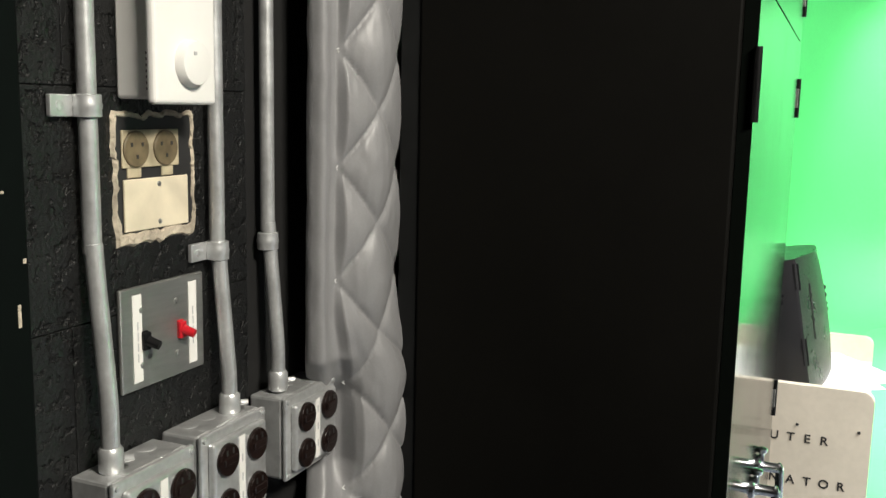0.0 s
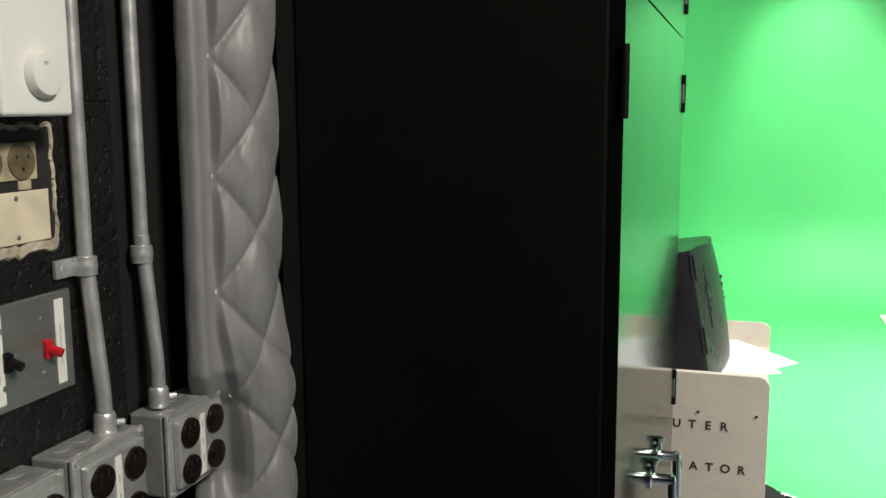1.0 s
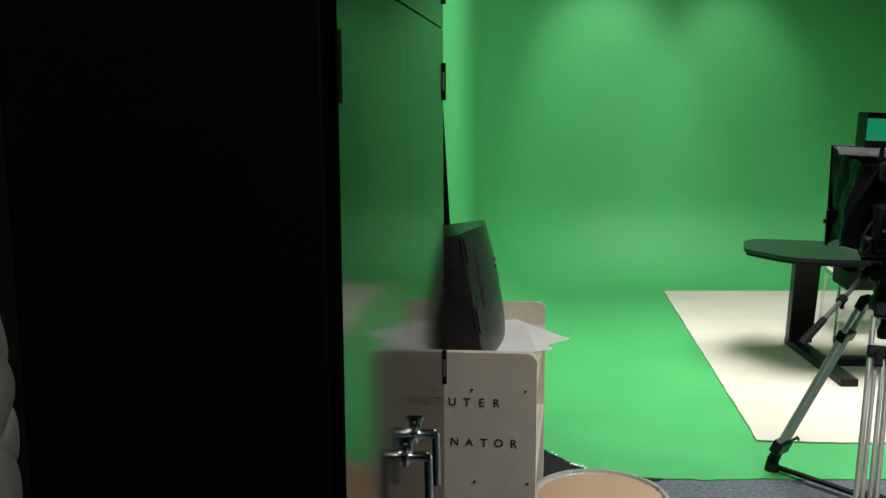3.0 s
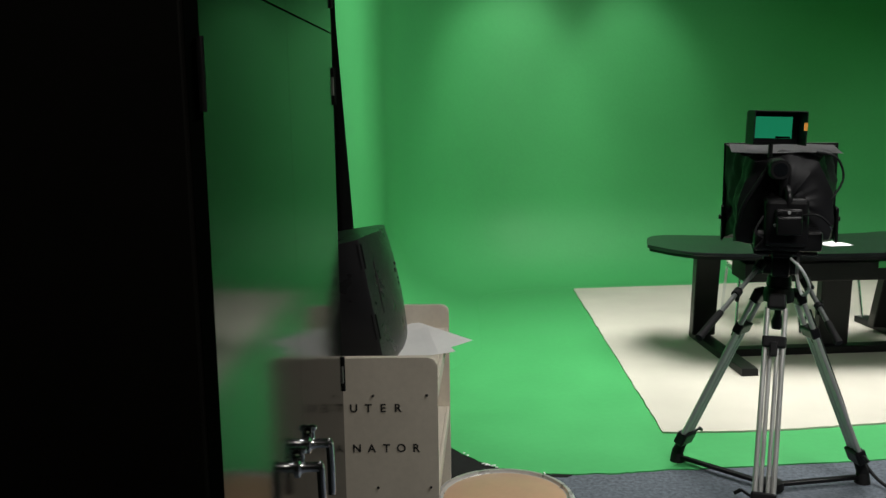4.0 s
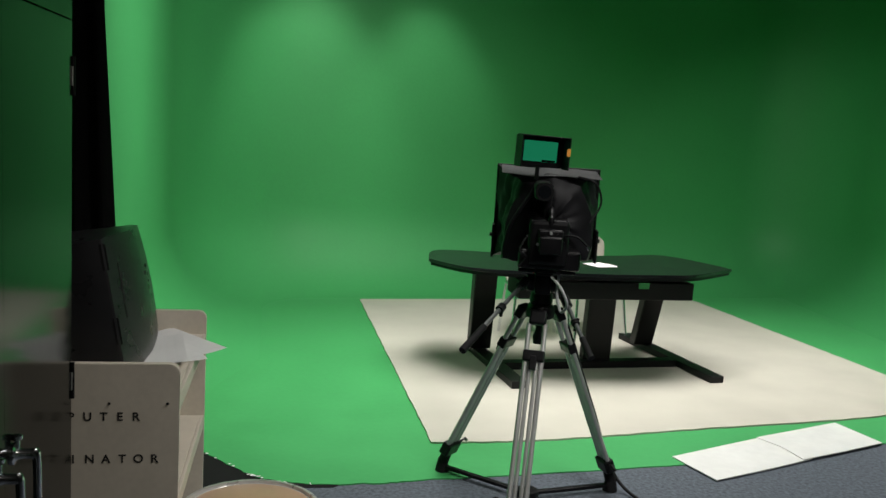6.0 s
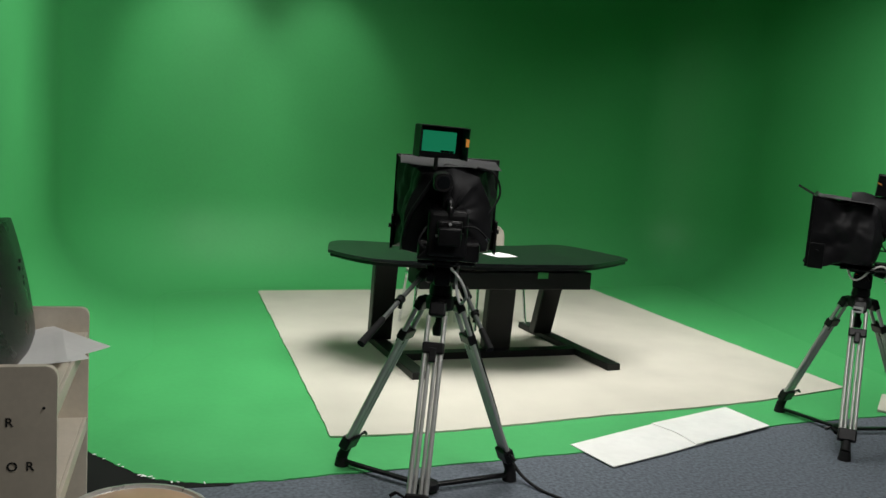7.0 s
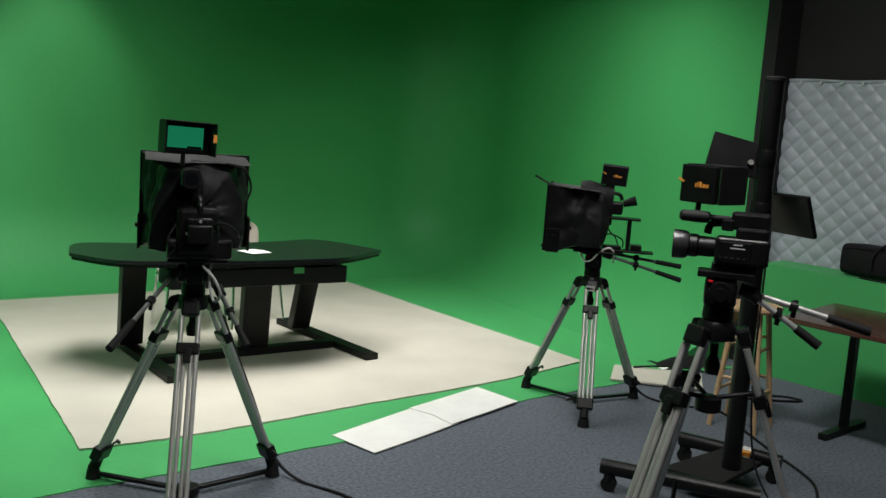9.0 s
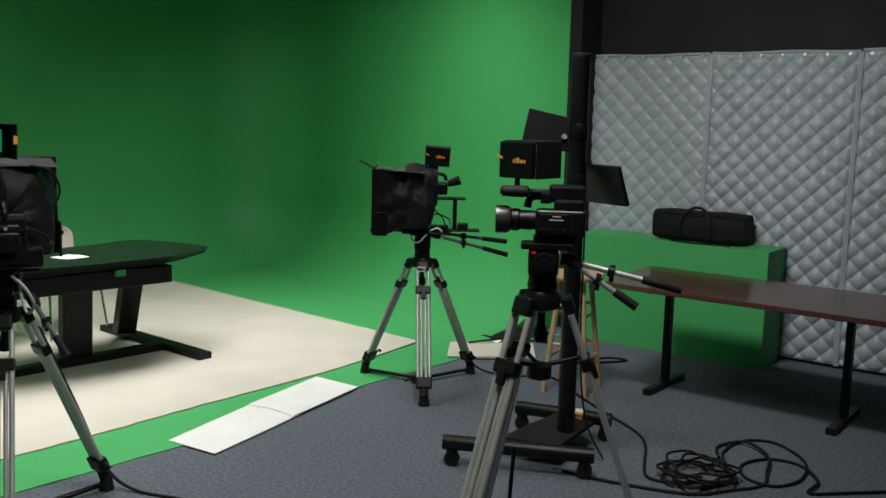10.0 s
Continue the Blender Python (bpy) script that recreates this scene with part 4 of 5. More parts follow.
for k, pts in enumerate(([(0.10, -0.12, 0.40), (0.17, -0.14, 0.38), (0.20, -0.12, 0.30), (0.16, -0.14, 0.22)], [(0.03, -0.20, 0.16), (0.10, -0.24, 0.17), (0.15, -0.22, 0.13)], [(-0.09, -0.20, 0.16), (-0.12, -0.22, 0.10), (-0.09, -0.20, 0.07), (-0.12, -0.20, 0.03)])):
    part("cable", tube(pts, 0.0045, 8), "rubber", hood_a, smooth=True)
part("cable_plug", rod((0.15, -0.22, 0.13), (0.157, -0.22, 0.115), 0.0055, n=10), "chrome", hood_a)
part("lcd_panel", box((0.066, -0.20, 0.12), (0.074, -0.09, 0.185), 0.003), "glassblack", hood_a)
part("battery", box((-0.045, -0.275, 0.095), (0.045, -0.236, 0.165), 0.006), "plastic", hood_a)
for k, (x0, z0) in enumerate(((-0.03, 0.175), (0.0, 0.178), (0.03, 0.172), (-0.05, 0.13), (0.052, 0.14))):
    part("connector", rod((x0, -0.25, z0), (x0, -0.236, z0), 0.006, n=10), "galv" if k % 2 else "plastic", hood_a)
part("focus_knob", rod((-0.10, -0.16, 0.05), (-0.10, -0.12, 0.05), 0.02, n=18), "plastic", hood_a, smooth=True)
part("strap", tube([(-0.06, -0.10, 0.36), (-0.11, -0.12, 0.28), (-0.16, -0.11, 0.19), (-0.18, -0.07, 0.10)], 0.008, 8), "nylon", hood_a, smooth=True)
part("white_lead", tube([(0.02, -0.16, -0.01), (0.06, -0.20, -0.05), (0.09, -0.18, -0.12), (0.07, -0.12, -0.16), (0.05, -0.10, -0.08), (0.06, -0.06, 0.0)], 0.006, 8), "silverprint", hood_a, "pale looped cable", smooth=True)
mA = Matrix.Translation((1.356, 3.80, 1.478)) @ Matrix.Rotation(radians(-2), 4, "Z") @ Matrix.Rotation(radians(2), 4, "Y")
field_monitor(mA, 0.192, 0.124, 0.10)

hood_b = hood_rig(B[0] - 0.01, B[1] + 0.01, 49, 0.955, 0.93, "studio camera with black teleprompter hood seen side-on", 0.14)
body = box((-0.045, -0.16, 0.235), (0.045, 0.02, 0.31), 0.012)
rod((0.0, -0.235, 0.325), (0.0, -0.16, 0.30), 0.030, 0.020, 16, body)
part("camera_body", body, "plastic", hood_b)
part("top_handle", tube([(0, -0.02, 0.31), (0, -0.03, 0.36), (0, -0.13, 0.355), (0, -0.15, 0.32)], 0.011, 8), "plastic", hood_b, smooth=True)
cover = bmesh.new()
rows = []
for v in span(0, 1, 10):
    y, w = 0.10 - 0.20 * v, 1 - 0.35 * v * v
    rows.append([cover.verts.new((0.085 * w * math.cos(a) * (1 + 0.12 * noise.noise(Vector((a * 2, v * 5, 3)))), y, 0.26 + 0.03 * v + (0.155 - 0.035 * v) * math.sin(a) * (1 + 0.15 * noise.noise(Vector((a * 1.5, v * 4, 8)))))) for a in span(0, 2 * math.pi, 20)[:-1]])
for a, c in zip(rows, rows[1:]):
    for k in range(20):
        cover.faces.new((a[k], a[(k + 1) % 20], c[(k + 1) % 20], c[k]))
cover.faces.new(rows[0][::-1])
cover.faces.new(rows[-1])
part("cloth_sleeve", cover, "nylon", hood_b, "creased black cloth round the lens", smooth=True)
for pts in ([(-0.03, -0.06, 0.20), (-0.06, -0.09, 0.14), (-0.05, -0.13, 0.10), (-0.03, -0.15, 0.05)], [(-0.03, -0.05, 0.10), (-0.07, -0.10, 0.12), (-0.05, -0.17, 0.09), (-0.03, -0.18, 0.04)]):
    part("cable", tube(pts, 0.004, 8), "rubber", hood_b, smooth=True)
fr = bmesh.new()
box((-0.05, -0.27, 0.205), (0.05, -0.02, 0.218), 0.002, fr)
box((-0.05, -0.36, 0.012), (0.05, 0.0, 0.024), 0.002, fr)
box((-0.03, -0.22, 0.02), (0.03, -0.195, 0.21), 0.002, fr)
box((-0.03, -0.045, 0.02), (0.03, -0.02, 0.21), 0.002, fr)
part("camera_cage", fr, "plastic", hood_b, "black camera cage with rails")
part("box_unit", box((-0.04, -0.29, 0.024), (0.04, -0.225, 0.06), 0.004), "plastic", hood_b)
part("transmitter", box((-0.03, -0.17, 0.024), (0.03, -0.06, 0.046), 0.004), "plastic", hood_b)
part("top_rod", rod((0.0, 0.29, 0.385), (0.0, 0.38, 0.43), 0.006, n=8), "plastic", hood_b)
part("white_cable", tube([(-0.06, 0.08, 0.06), (-0.075, 0.07, 0.0), (-0.085, 0.04, -0.05), (-0.085, 0.0, -0.045), (-0.08, -0.05, 0.01), (-0.075, -0.10, 0.035), (-0.075, -0.13, 0.01), (-0.07, -0.13, -0.05)], 0.0055, 8), "label", hood_b, "pale looped cable", smooth=True)
mB = Matrix.Translation((4.115, 4.405, 1.362)) @ Matrix.Rotation(radians(139), 4, "Z") @ Matrix.Rotation(radians(-3), 4, "Y")
fm = field_monitor(mB, 0.148, 0.118, 0.05, lit=False, mark=False)
back_marks(fm)

# camcorder on the nearest tripod, side-on
cc = thing("camcorder", C[0] + 0.006, C[1] - 0.007, 1.2695, 42, label="black professional camcorder with lens hood on tripod", category="video camera")
cc.scale = (0.80, 0.90, 0.80)
b = box((-0.052, -0.135, 0.028), (0.052, 0.045, 0.135), 0.014, segs=3)
box((-0.045, -0.13, 0.125), (0.045, -0.02, 0.178), 0.012, b)
box((-0.056, -0.075, 0.04), (-0.05, 0.03, 0.12), 0.003, b)
part("body", b, "plastic", cc)
lens = turned([(0.038, 0), (0.040, 0.02), (0.040, 0.055), (0.046, 0.062), (0.046, 0.085), (0.040, 0.09)], 28, m=Matrix.Translation((0, 0.045, 0.088)) @ Matrix.Rotation(radians(-90), 4, "X"))
part("lens", lens, "plastic", cc, smooth=True)
hood = turned([(0.048, 0), (0.056, 0.012), (0.058, 0.052), (0.055, 0.053), (0.05, 0.01)], 28, m=Matrix.Translation((0, 0.135, 0.088)) @ Matrix.Rotation(radians(-90), 4, "X"))
part("lens_hood", hood, "greyplastic", cc, smooth=True)
part("base_plate", box((-0.040, -0.10, 0.0), (0.040, 0.05, 0.027), 0.004), "plastic", cc)
part("top_handle", tube([(0, -0.10, 0.13), (0, -0.095, 0.175), (0, -0.03, 0.185), (0, 0.06, 0.18), (0, 0.075, 0.14)], 0.014, 10), "plastic", cc, smooth=True)
part("viewfinder", box((-0.035, -0.13, 0.165), (0.035, 0.0, 0.235), 0.012), "plastic", cc)
mic = turned([(0.010, 0), (0.012, 0.005), (0.012, 0.07), (0.022, 0.075), (0.024, 0.10), (0.022, 0.165), (0.012, 0.175)], 20, m=Matrix.Translation((-0.02, 0.0, 0.205)) @ Matrix.Rotation(radians(-90), 4, "X"))
part("microphone", mic, "rubber", cc, smooth=True)
part("mic_holder", box((-0.045, -0.01, 0.16), (0.02, 0.03, 0.205), 0.006), "plastic", cc)
part("grip_strap", tube([(0.05, 0.03, 0.11), (0.075, -0.03, 0.10), (0.05, -0.09, 0.10)], 0.02, 8), "nylon", cc, smooth=True)
for y0, y1, z in ((-0.045, -0.015, 0.108), (-0.055, -0.005, 0.094)):
    part("print_bar", box((-0.0568, y0, z), (-0.0562, y1, z + 0.005), 0), "silverprint", cc)
for k in range(5):
    part("button", box((-0.0575, -0.06 + 0.02 * k, 0.055), (-0.056, -0.05 + 0.02 * k, 0.061), 0.0005), "greyplastic", cc)
mC = Matrix.Translation((2.551, 2.243, 1.474)) @ Matrix.Rotation(radians(97), 4, "Z")
fm = field_monitor(mC, 0.13, 0.118, 0.14, lit=False, mark=False)
back_marks(fm)


# ---- presenter's desk ----
desk = thing("news_desk", 0, 0, label="black curved news desk with steel foot frame", category="desk")
front = smooth_line([(1.318, 5.975, 0), (1.535, 5.67, 0), (1.95, 5.59, 0), (2.35, 5.565, 0), (2.7, 5.585, 0), (2.99, 5.635, 0), (3.372, 5.905, 0)], 5)
rear = smooth_line([(3.35, 5.99, 0), (3.12, 6.44, 0), (2.75, 6.36, 0), (2.3, 6.30, 0), (1.85, 6.33, 0), (1.44, 6.37, 0), (1.325, 6.03, 0)], 5)
part("tabletop", slab([(p.x, p.y) for p in front + rear], 0.725, 0.747, 0.005), "desktop", desk)
part("edge_band", slab([(p.x * 0.985 + 0.035, p.y * 0.985 + 0.09) for p in front + rear], 0.706, 0.7246, 0), "deskblack", desk)
part("cable_tray", slab([(1.86, 5.74), (3.06, 5.80), (3.03, 6.08), (1.86, 6.02)], 0.545, 0.66, 0.006), "deskblack", desk)
for x, y in ((1.92, 5.90), (2.98, 5.95)):
    part("tray_bracket", box((x - 0.015, y - 0.1, 0.6602), (x + 0.015, y + 0.1, 0.6998), 0.002), "deskblack", desk)
part("front_tab", box((2.66, 5.752, 0.625), (2.73, 5.758, 0.665), 0), "green", desk)


def slant(p0, p1, wx, wy):
    """A slanted upright of a given section between two heights."""
    b = bmesh.new()
    lo = [b.verts.new((p0[0] + sx * wx / 2, p0[1] + sy * wy / 2, p0[2])) for sx, sy in ((-1, -1), (1, -1), (1, 1), (-1, 1))]
    hi = [b.verts.new((p1[0] + sx * wx / 2, p1[1] + sy * wy / 2, p1[2])) for sx, sy in ((-1, -1), (1, -1), (1, 1), (-1, 1))]
    b.faces.new(lo[::-1])
    b.faces.new(hi)
    for k in range(4):
        b.faces.new((lo[k], lo[(k + 1) % 4], hi[(k + 1) % 4], hi[k]))
    bmesh.ops.bevel(b, geom=b.edges[:], offset=0.005, segments=2, affect="EDGES")
    return b


part("leg", slant((1.785, 6.42, 0.06), (1.71, 6.04, 0.70), 0.15, 0.10), "deskblack", desk)
part("leg", slant((3.06, 6.58, 0.06), (2.99, 6.20, 0.70), 0.14, 0.10), "deskblack", desk)
part("leg", slant((2.54, 6.13, 0.06), (2.54, 6.08, 0.70), 0.19, 0.09), "deskblack", desk)


def beam(a, c, w, z0, z1):
    a, c = Vector((*a, 0)), Vector((*c, 0))
    d = (c - a).normalized()
    n = Vector((-d.y, d.x, 0)) * w / 2
    return slab([(p.x, p.y) for p in (a - n, c - n, c + n, a + n)], z0, z1, 0.004)


part("foot_beam", beam((1.77, 6.52), (1.855, 5.56), 0.10, 0.0165, 0.062), "deskblack", desk)
part("foot_beam", beam((3.06, 6.90), (3.24, 5.70), 0.10, 0.0165, 0.062), "deskblack", desk)
part("cross_beam", beam((1.83, 6.02), (3.12, 6.13), 0.09, 0.0165, 0.064), "deskblack", desk)

for k, (x, y, a) in enumerate(((2.46, 5.90, 12), (2.43, 5.93, 22))):
    t = thing("script_sheet", x, y, 0.7475 + 0.001 * k, a, label="white script page lying on the news desk", category="paper", group="pages on the desk")
    part("sheet", box((-0.075, -0.06, 0), (0.075, 0.06, 0.0006), 0), "paper", t)

# ---- chair behind the desk ----
ch = thing("stacking_chair", 2.80, 7.05, 0.016, 8, label="off-white moulded chair with chrome legs behind desk", category="chair")
part("seat", sheet(span(-0.22, 0.22, 14), span(-0.22, 0.2, 12), lambda u, v: (u, v, 0.44 - 0.03 * math.cos(u * 5) * math.cos(v * 4) + 0.03 * (u / 0.22) ** 4)), "shell", ch, smooth=True)
part("backrest", sheet(span(-0.205, 0.205, 16), span(0.5, 0.80, 10), lambda u, z: (u * (1 - 0.45 * max(0, (z - 0.70) / 0.1) ** 3), 0.23 + 0.10 * (z - 0.5) - 0.05 * (u / 0.2) ** 2, z - 0.035 * (abs(u) / 0.205) ** 3)), "shell", ch, smooth=True)
for o in ch.children:
    mod = o.modifiers.new("thick", "SOLIDIFY")
    mod.thickness = 0.008
for sx in (-1, 1):
    part("leg", rod((sx * 0.19, -0.18, 0.40), (sx * 0.22, -0.24, 0.0), 0.011, n=12), "chrome", ch, smooth=True)
    part("leg", tube([(sx * 0.20, 0.24, 0.62), (sx * 0.20, 0.20, 0.42), (sx * 0.22, 0.26, 0.0)], 0.011, 10), "chrome", ch, smooth=True)
    part("seat_rail", rod((sx * 0.19, -0.19, 0.40), (sx * 0.20, 0.21, 0.405), 0.011, n=10), "chrome", ch, smooth=True)

ch["group"] = "chairs behind the desk"
copy_thing(ch, pose(2.30, 6.82, 0.016, 0, 0, -4))


# ---- foam boards and slab on the floor ----
for k, pts in enumerate((((2.357, 4.421), (2.447, 4.111), (2.80, 4.243), (3.11, 4.37), (3.07, 4.52), (3.02, 4.70), (2.70, 4.565)), ((2.965, 4.676), (3.03, 4.52), (3.045, 4.345), (3.35, 4.455), (3.662, 4.575), (3.59, 4.912), (3.30, 4.80)))):
    z = 0.0068 + 0.0064 * k
    t = thing("foam_board", 0, 0, label="white scuffed foam board lying across carpet edge", category="board", group="boards on the floor")
    part("panel", slab(pts, z, z + 0.006, 0.0015), "foam", t)
t = thing("carpet_offcut", 0, 0, label="cream carpet offcut lying on the floor", category="board")
part("panel", slab([(4.875, 5.07), (5.34, 4.67), (5.05, 4.38), (4.585, 4.78)], 0.0068, 0.024, 0.004), "rug", t)

bc = thing("black_cloth", 5.50, 4.97, 0.006, -6, label="small heap of black cloth on the green floor", category="cloth")


def heap(u, v):
    r = min(1.0, math.hypot(u / 0.26, v / 0.12))
    h = 0.085 * (1 - r) ** 0.7 * (0.75 + 0.5 * noise.noise(Vector((u * 9, v * 14, 2))))
    return (u + 0.02 * noise.noise(Vector((u * 7, v * 7, 6))), v, max(0.002, h))


b = sheet(span(-0.27, 0.27, 26), span(-0.13, 0.13, 16), heap)
part("cloth", b, "blackflat", bc, smooth=True)
wp = thing("crumpled_paper", 5.20, 4.90, 0.007, 25, label="small crumpled scrap of white paper on floor", category="paper")
part("scrap", sheet(span(-0.05, 0.05, 8), span(-0.025, 0.025, 5), lambda u, v: (u, v, 0.010 + 0.010 * noise.noise(Vector((u * 60, v * 60, 1))))), "paper", wp)

# ---- rolling pole stand with two screens ----
PX, PY = 3.79, 3.07
ps = thing("monitor_stand", PX, PY, 0, label="black rolling pole stand carrying two dark screens", category="stand")
part("pole", rod((0.02, -0.018, 0.13), (0.02, -0.018, 1.955), 0.043, n=28), "plastic", ps, smooth=True)
part("pole_cap", turned([(0.045, 1.9555), (0.045, 1.97), (0.038, 1.975)], 28, m=Matrix.Translation((0.02, -0.018, 0))), "rubber", ps, smooth=True)
part("base_plate", slab([(-0.30, 0.12), (-0.17, -0.14), (0.24, -0.02), (0.20, 0.20)], 0.105, 0.128, 0.004), "blackflat", ps)
for a, c in (((-0.545, 0.265), (-0.12, -0.315)), ((0.13, 0.42), (0.36, -0.04))):
    b = rod((*a, 0.115), (*c, 0.115), 0.036, n=20)
    part("base_bar", b, "plastic", ps, smooth=True)
    for q, s in ((a, 0.06), (c, 0.06)):
        p = Vector((*q, 0)).lerp(Vector((*(c if q == a else a), 0)), s)
        w = rod((p.x - 0.014, p.y - 0.01, 0.036), (p.x + 0.014, p.y + 0.01, 0.036), 0.036, n=20)
        cst = part("caster", w, "rubber", ps, smooth=True)
        part("fork", box((p.x - 0.022, p.y - 0.02, 0.05), (p.x + 0.022, p.y + 0.02, 0.085), 0.004), "plastic", cst)
part("arm_collar", turned([(0.045, 1.33), (0.047, 1.335), (0.047, 1.40), (0.045, 1.405)], 24, m=Matrix.Translation((0.02, -0.018, 0))), "plastic", ps, smooth=True)
part("arm_collar", turned([(0.045, 1.57), (0.047, 1.575), (0.047, 1.64), (0.045, 1.645)], 24, m=Matrix.Translation((0.02, -0.018, 0))), "plastic", ps, smooth=True)


def tilted_screen(w, h, m, parent, knob=True):
    """A flat screen seen from its back, on a short swivel."""
    b = box((-w / 2, 0, -h / 2), (w / 2, 0.022, h / 2), 0.005)
    b.transform(m)
    s = part("screen_housing", b, "plastic", parent)
    g = box((-w / 2 + 0.012, 0.0226, -h / 2 + 0.014), (w / 2 - 0.012, 0.024, h / 2 - 0.012), 0)
    g.transform(m)
    part("screen", g, "glassblack", s, "dark switched-off screen")
    if knob:
        k = rod((0.06, -0.024, -0.02), (0.06, -0.0002, -0.02), 0.013, n=14)
        k.transform(m)
        part("swivel", k, "steel", s)


tilted_screen(0.26, 0.165, Matrix.Translation((-0.075, 0.065, 1.61)) @ Matrix.Rotation(radians(-42), 4, "Z") @ Matrix.Rotation(radians(12), 4, "Y") @ Matrix.Rotation(radians(-14), 4, "X"), ps)
tilted_screen(0.30, 0.20, Matrix.Translation((0.105, -0.095, 1.355)) @ Matrix.Rotation(radians(-98), 4, "Z") @ Matrix.Rotation(radians(21), 4, "X"), ps, False)
part("cord", tube([(0.02, -0.055, 1.6), (0.045, -0.06, 1.2), (0.04, -0.07, 0.6), (0.08, -0.09, 0.2), (0.10, -0.2, 0.01)], 0.005, 8), "rubber", ps, smooth=True)

pk = thing("packet", 4.03, 3.15, 0.1285, 30, label="small orange and white packet on stand base", category="packet")
part("carton", box((-0.05, -0.025, 0), (0.05, 0.025, 0.028), 0.003), "label", pk)
part("band", box((-0.0505, -0.0255, 0.006), (-0.012, 0.0255, 0.0285), 0.002), "orange", pk, "orange printed end")

# ---- beech stool behind the stand ----
ws = thing("bar_stool", 4.72, 3.78, 0, 20, label="pale beech bar stool behind monitor stand", category="stool")
part("seat", turned([(0.14, 0.70), (0.165, 0.705), (0.17, 0.72), (0.165, 0.735), (0.12, 0.733), (0.03, 0.728)], 36), "wood", ws, smooth=True)
for a in (45, 135, 225, 315):
    c, s = math.cos(radians(a)), math.sin(radians(a))
    part("leg", rod((0.10 * c, 0.10 * s, 0.70), (0.19 * c, 0.19 * s, 0.0), 0.017, 0.015, n=14), "wood", ws, smooth=True)
for k, z in enumerate((0.22, 0.30, 0.48, 0.54)):
    a = 45 + 90 * (k % 2)
    r = 0.19 - 0.09 * z / 0.70
    for o in (0, 180):
        p = Vector((r * math.cos(radians(a + o)), r * math.sin(radians(a + o)), z))
        q = Vector((r * math.cos(radians(a + o + 90)), r * math.sin(radians(a + o + 90)), z))
        part("rung", rod(p, q, 0.010, n=10), "wood", ws, smooth=True)

# ---- green box, bag and table by the quilted wall ----
gb = thing("green_box", 0, 0, label="chroma green painted wooden box by quilted wall", category="box")
GB = [(6.10, 3.275), (6.465, 3.345), (6.19, 4.75), (5.855, 4.69)]
part("lid", slab(GB, 0.793, 0.811, 0.001), "green", gb)
for k in range(4):
    (x0, y0), (x1, y1) = GB[k], GB[(k + 1) % 4]
    d = Vector((x1 - x0, y1 - y0, 0)).normalized()
    n = Vector((-d.y, d.x, 0)) * 0.018
    s0, s1 = (0.0, 0.0) if k % 2 == 0 else (0.0182, 0.0182)
    a, c = Vector((x0, y0, 0)) + d * s0, Vector((x1, y1, 0)) - d * s1
    part("side_panel", slab([(p.x, p.y) for p in (a, c, c + n, a + n)], 0.0, 0.7925, 0), "green", gb)
bag = thing("equipment_bag", 6.20, 3.86, 0.812, math.degrees(math.atan2(QD.y, QD.x)), label="long black padded equipment bag on green box", category="bag")
b = bmesh.new()
bag.scale = (0.87, 0.95, 0.95)
rows = []
for u in span(0, 1, 20):
    e = 1 - 0.10 * abs(2 * u - 1) ** 6
    ring = []
    for k in range(20):
        a = 2 * math.pi * k / 20
        cx, cz = math.cos(a), math.sin(a)
        q = 1 / max(abs(cx), abs(cz)) ** 0.75
        sag = 1 - 0.06 * math.sin(math.pi * u) + 0.05 * noise.noise(Vector((u * 6, cx * 2, cz * 2)))
        ring.append(b.verts.new((-0.385 + 0.77 * u, 0.125 * cx * q * e, 0.120 + 0.118 * cz * q * e * (sag if cz > 0 else 1))))
    rows.append(ring)
for a, c in zip(rows, rows[1:]):
    for k in range(20):
        b.faces.new((a[k], a[(k + 1) % 20], c[(k + 1) % 20], c[k]))
b.faces.new(rows[0][::-1])
b.faces.new(rows[-1])
part("shell", b, "bagcloth", bag, smooth=True)
part("strap", tube([(-0.13, -0.125, 0.06), (-0.12, -0.14, 0.17), (-0.05, -0.10, 0.255), (0.05, -0.10, 0.25), (0.12, -0.14, 0.17), (0.13, -0.125, 0.06)], 0.011, 8), "rubber", bag, smooth=True)
part("piping", tube([(-0.37, -0.118, 0.20), (-0.2, -0.122, 0.212), (0.0, -0.122, 0.205), (0.2, -0.122, 0.212), (0.37, -0.118, 0.20)], 0.004, 6), "rubber", bag, smooth=True)
part("shoulder_strap", tube([(-0.2, -0.15, 0.004), (0.0, -0.19, 0.006), (0.15, -0.16, 0.006), (0.3, -0.15, 0.005)], 0.006, 8), "rubber", bag, smooth=True)

tb = thing("folding_table", 0, 0, label="mahogany laminate table with black T-legs", category="table")
P0, TL, TW = Vector((4.757, 3.597, 0)), Vector((0.178, -0.984, 0)), Vector((0.984, 0.178, 0))


def tp(s, w):
    p = P0 + TL * s + TW * w
    return (p.x, p.y)


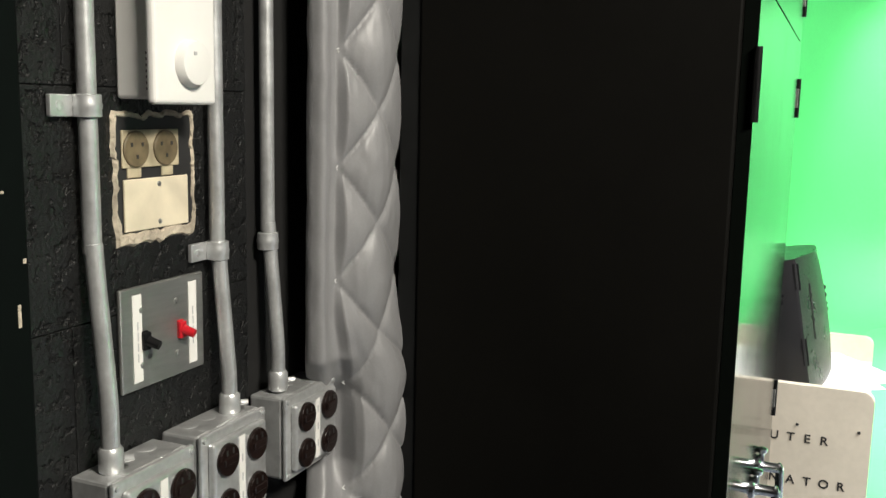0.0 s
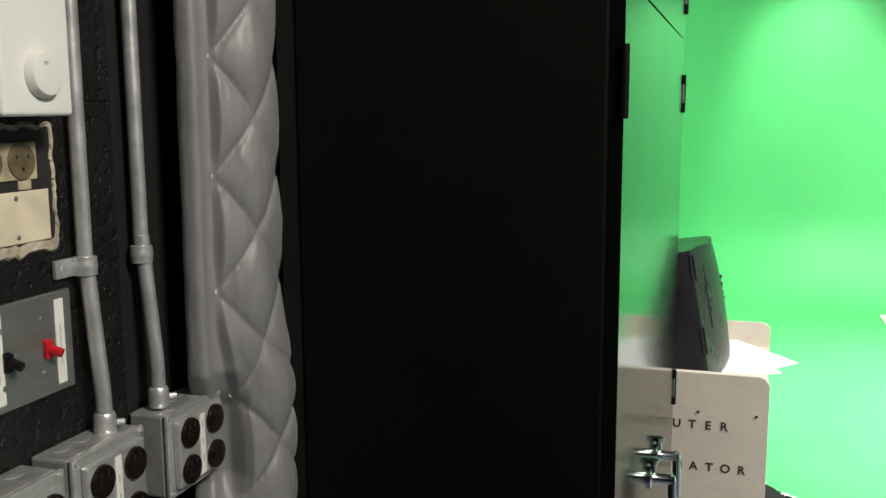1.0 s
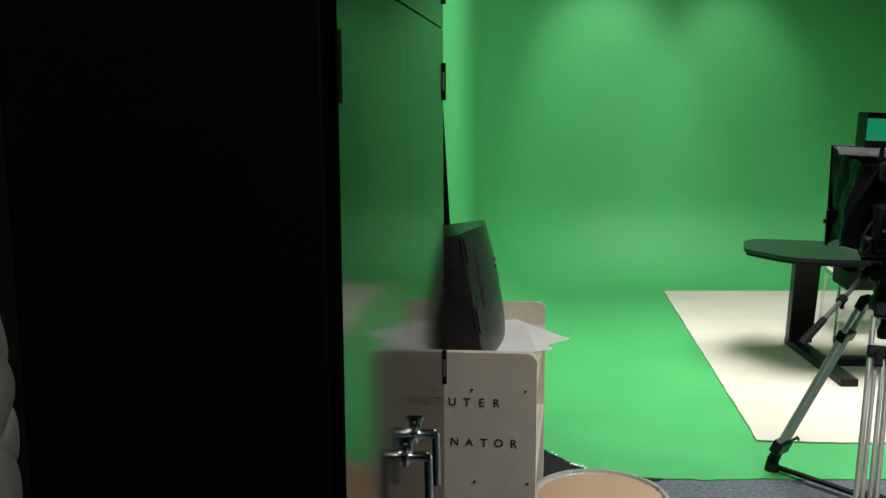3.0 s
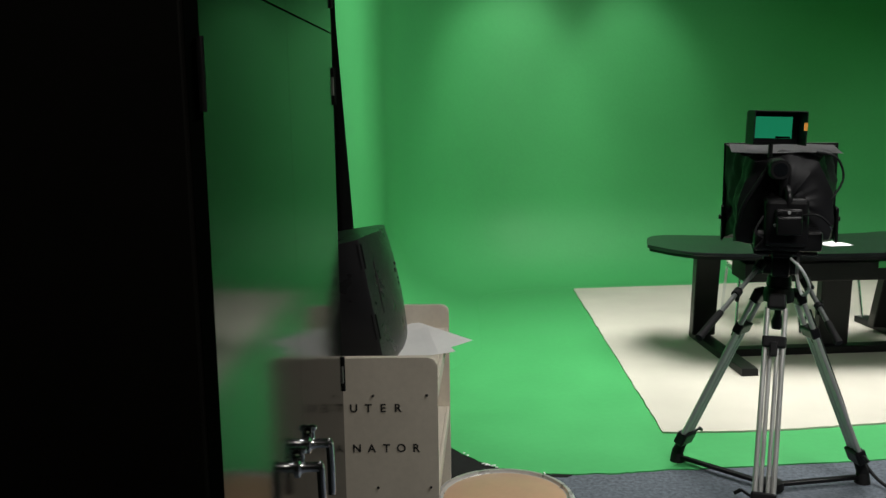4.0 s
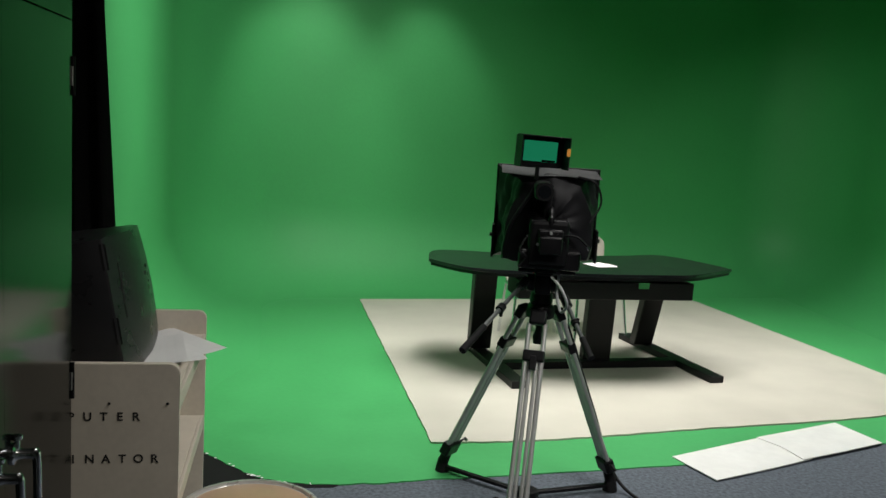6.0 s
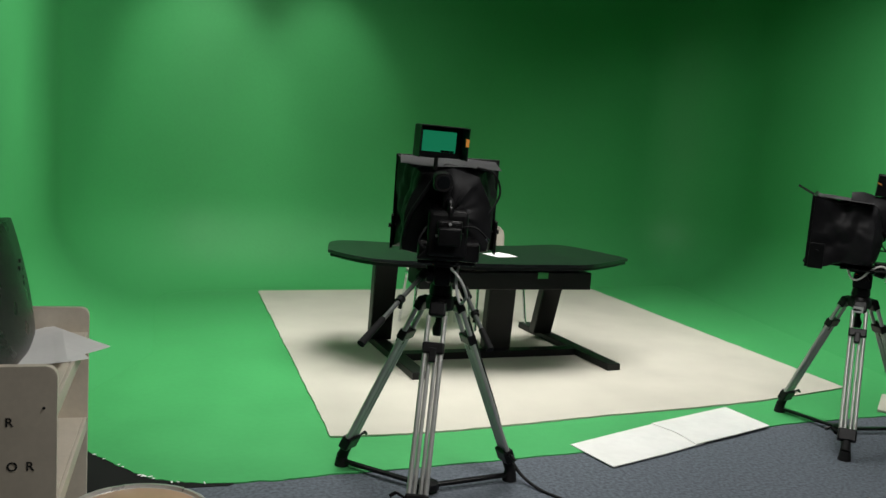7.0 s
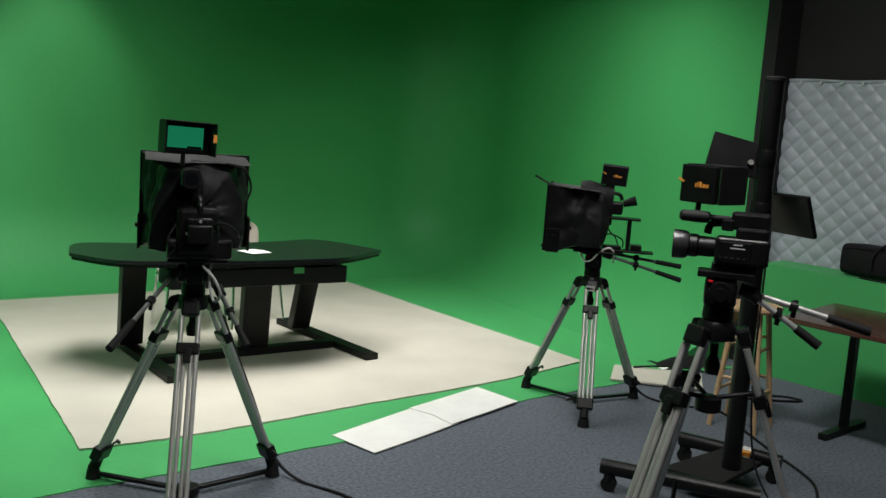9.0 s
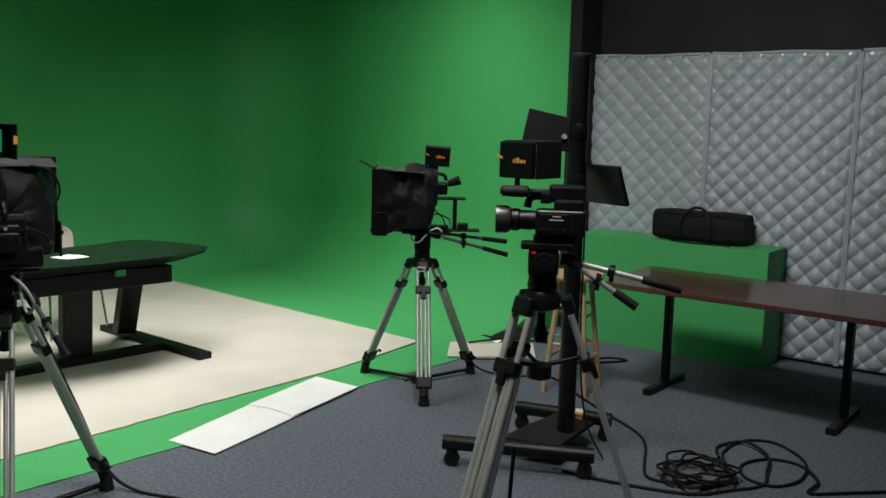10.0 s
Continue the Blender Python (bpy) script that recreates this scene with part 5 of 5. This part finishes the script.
outline = [tp(0.05, 0), tp(1.9, 0), tp(1.9, 0.80), tp(-0.05, 0.81), tp(-0.08, 0.785), tp(-0.012, 0.04), tp(0.006, 0.012)]
part("tabletop", slab(outline, 0.672, 0.702, 0.005), "mahogany", tb)
for s in (0.23, 1.31):
    p = Vector((*tp(s, 0.45), 0))
    leg = box((-0.02, -0.03, 0.0402), (0.02, 0.03, 0.6715), 0.005)
    leg.transform(Matrix.Translation(p) @ Matrix.Rotation(math.atan2(TL.y, TL.x), 4, "Z"))
    lg = part("leg", leg, "deskblack", tb)
    part("foot", beam(tp(s, 0.19), tp(s, 0.70), 0.05, 0.0, 0.04), "deskblack", lg)
    part("top_rail", beam(tp(s, 0.15), tp(s, 0.70), 0.05, 0.64, 0.6715), "deskblack", lg)


# ---- cables ----
def cable(points, label="black cable trailing over grey carpet", r=0.0075):
    x, y = points[0][0], points[0][1]
    t = thing("cable", x, y, 0, label=label, category="cable", group="cables on the floor")
    part("cord", tube([(p[0] - x, p[1] - y, p[2] if len(p) > 2 else r + 0.001) for p in points], r, 8, steps=8), "rubber", t, smooth=True)


cable([(4.20, 4.47, 0.66), (4.36, 4.455, 0.34), (4.50, 4.42, 0.05), (4.62, 4.2), (4.80, 4.02), (4.62, 3.62), (4.50, 3.35), (4.36, 3.02), (4.22, 2.86), (4.02, 2.72), (3.88, 2.60), (3.92, 2.48), (4.05, 2.40)])
rnd = random.Random(11)
coil = []
for k in range(58):
    a = k * 0.62
    r = 0.155 + 0.045 * math.sin(k * 1.7) + rnd.uniform(-0.02, 0.02)
    coil.append((4.07 + r * math.cos(a), 2.46 + r * 0.9 * math.sin(a), 0.009 + 0.0011 * k))
cable(coil, "black cable heaped in a loose coil", 0.0065)
cable([(3.95, 2.36), (4.12, 2.32), (4.26, 2.40), (4.45, 2.55), (4.70, 2.58), (4.80, 2.45), (4.66, 2.22), (4.42, 2.12), (4.25, 2.16), (4.24, 2.30), (4.38, 2.40), (4.55, 2.36), (4.60, 2.22), (4.45, 2.05, 0.018), (4.30, 2.02), (4.42, 1.92), (4.75, 1.70)], "black cable lying in wide loose loops")
cable([(4.36, 2.52, 0.018), (4.52, 2.62), (4.66, 2.55, 0.02), (4.55, 2.36, 0.026), (4.36, 2.26, 0.02), (4.22, 2.20), (4.05, 2.26), (3.86, 2.36), (3.70, 2.66), (3.62, 2.9)], "black cable lying in wide loose loops")
cable([(1.60, 3.99, 0.78), (1.76, 4.03, 0.40), (1.885, 4.06, 0.10), (1.96, 3.93, 0.012), (2.08, 3.70), (2.12, 3.48), (2.0, 3.2), (1.8, 2.9)], "black cable run down a tripod leg")
cable([(5.20, 4.15), (5.42, 4.02), (5.55, 3.98), (5.50, 4.10), (5.25, 4.2)])
cable([(4.95, 4.95, 0.03), (5.1, 4.85, 0.05), (5.3, 4.80, 0.035), (5.5, 4.62)])
cable([(2.58, 2.25, 0.55), (2.62, 2.30, 0.25), (2.66, 2.28, 0.02), (2.9, 2.2), (3.2, 2.35), (3.3, 2.7)])

# ceiling fittings that carry the lamps, and the added fill at (2.0, 1.9)
grid_m = [(2.1, 5.4), (3.7, 5.7), (2.0, 1.9), (1.2, 4.9), (4.5, 5.4), (0.75, 8.15), (1.75, 8.25), (3.1, 3.1)]
for x, y in grid_m:
    t = thing("studio_lamp", x, y, CEIL, label="black studio lamp hung from the ceiling grid", category="lamp", group="lamps on the grid")
    part("yoke", rod((0, 0, -0.12), (0, 0, -0.001), 0.015, n=10), "plastic", t)
    part("housing", box((-0.12, -0.10, -0.2), (0.12, 0.10, -0.12), 0.01), "plastic", t)

# scraps and chips: torn edge of the green floor, paint chips on the door frame
rnd = random.Random(21)
scraps = bmesh.new()
torn = smooth_line([(x, y, 0) for x, y in EDGE[2:8]], 8)
for k in range(13):
    p = torn[rnd.randrange(len(torn))]
    w, h, a = rnd.uniform(0.003, 0.011), rnd.uniform(0.002, 0.006), rnd.uniform(0, 180)
    box((-w, -h, 0), (w, h, 0.002), 0, scraps, Matrix.Translation((p.x + rnd.uniform(-0.01, 0.01), p.y + rnd.uniform(-0.012, 0.004), 0.0072)) @ Matrix.Rotation(radians(a), 4, "Z"))
sc = part("paper_scraps", scraps, "paper")
tagged(sc, "torn white scraps along the green floor edge", "scraps", kind="stuff")
for y, z, h in ((0.631, 1.496, 0.018), (0.638, 1.545, 0.004), (0.620, 1.60, 0.002)):
    part("paint_chip", box((-0.5852, y, z), (-0.5846, y + 0.003, z + h), 0), "plaster", door_frame)
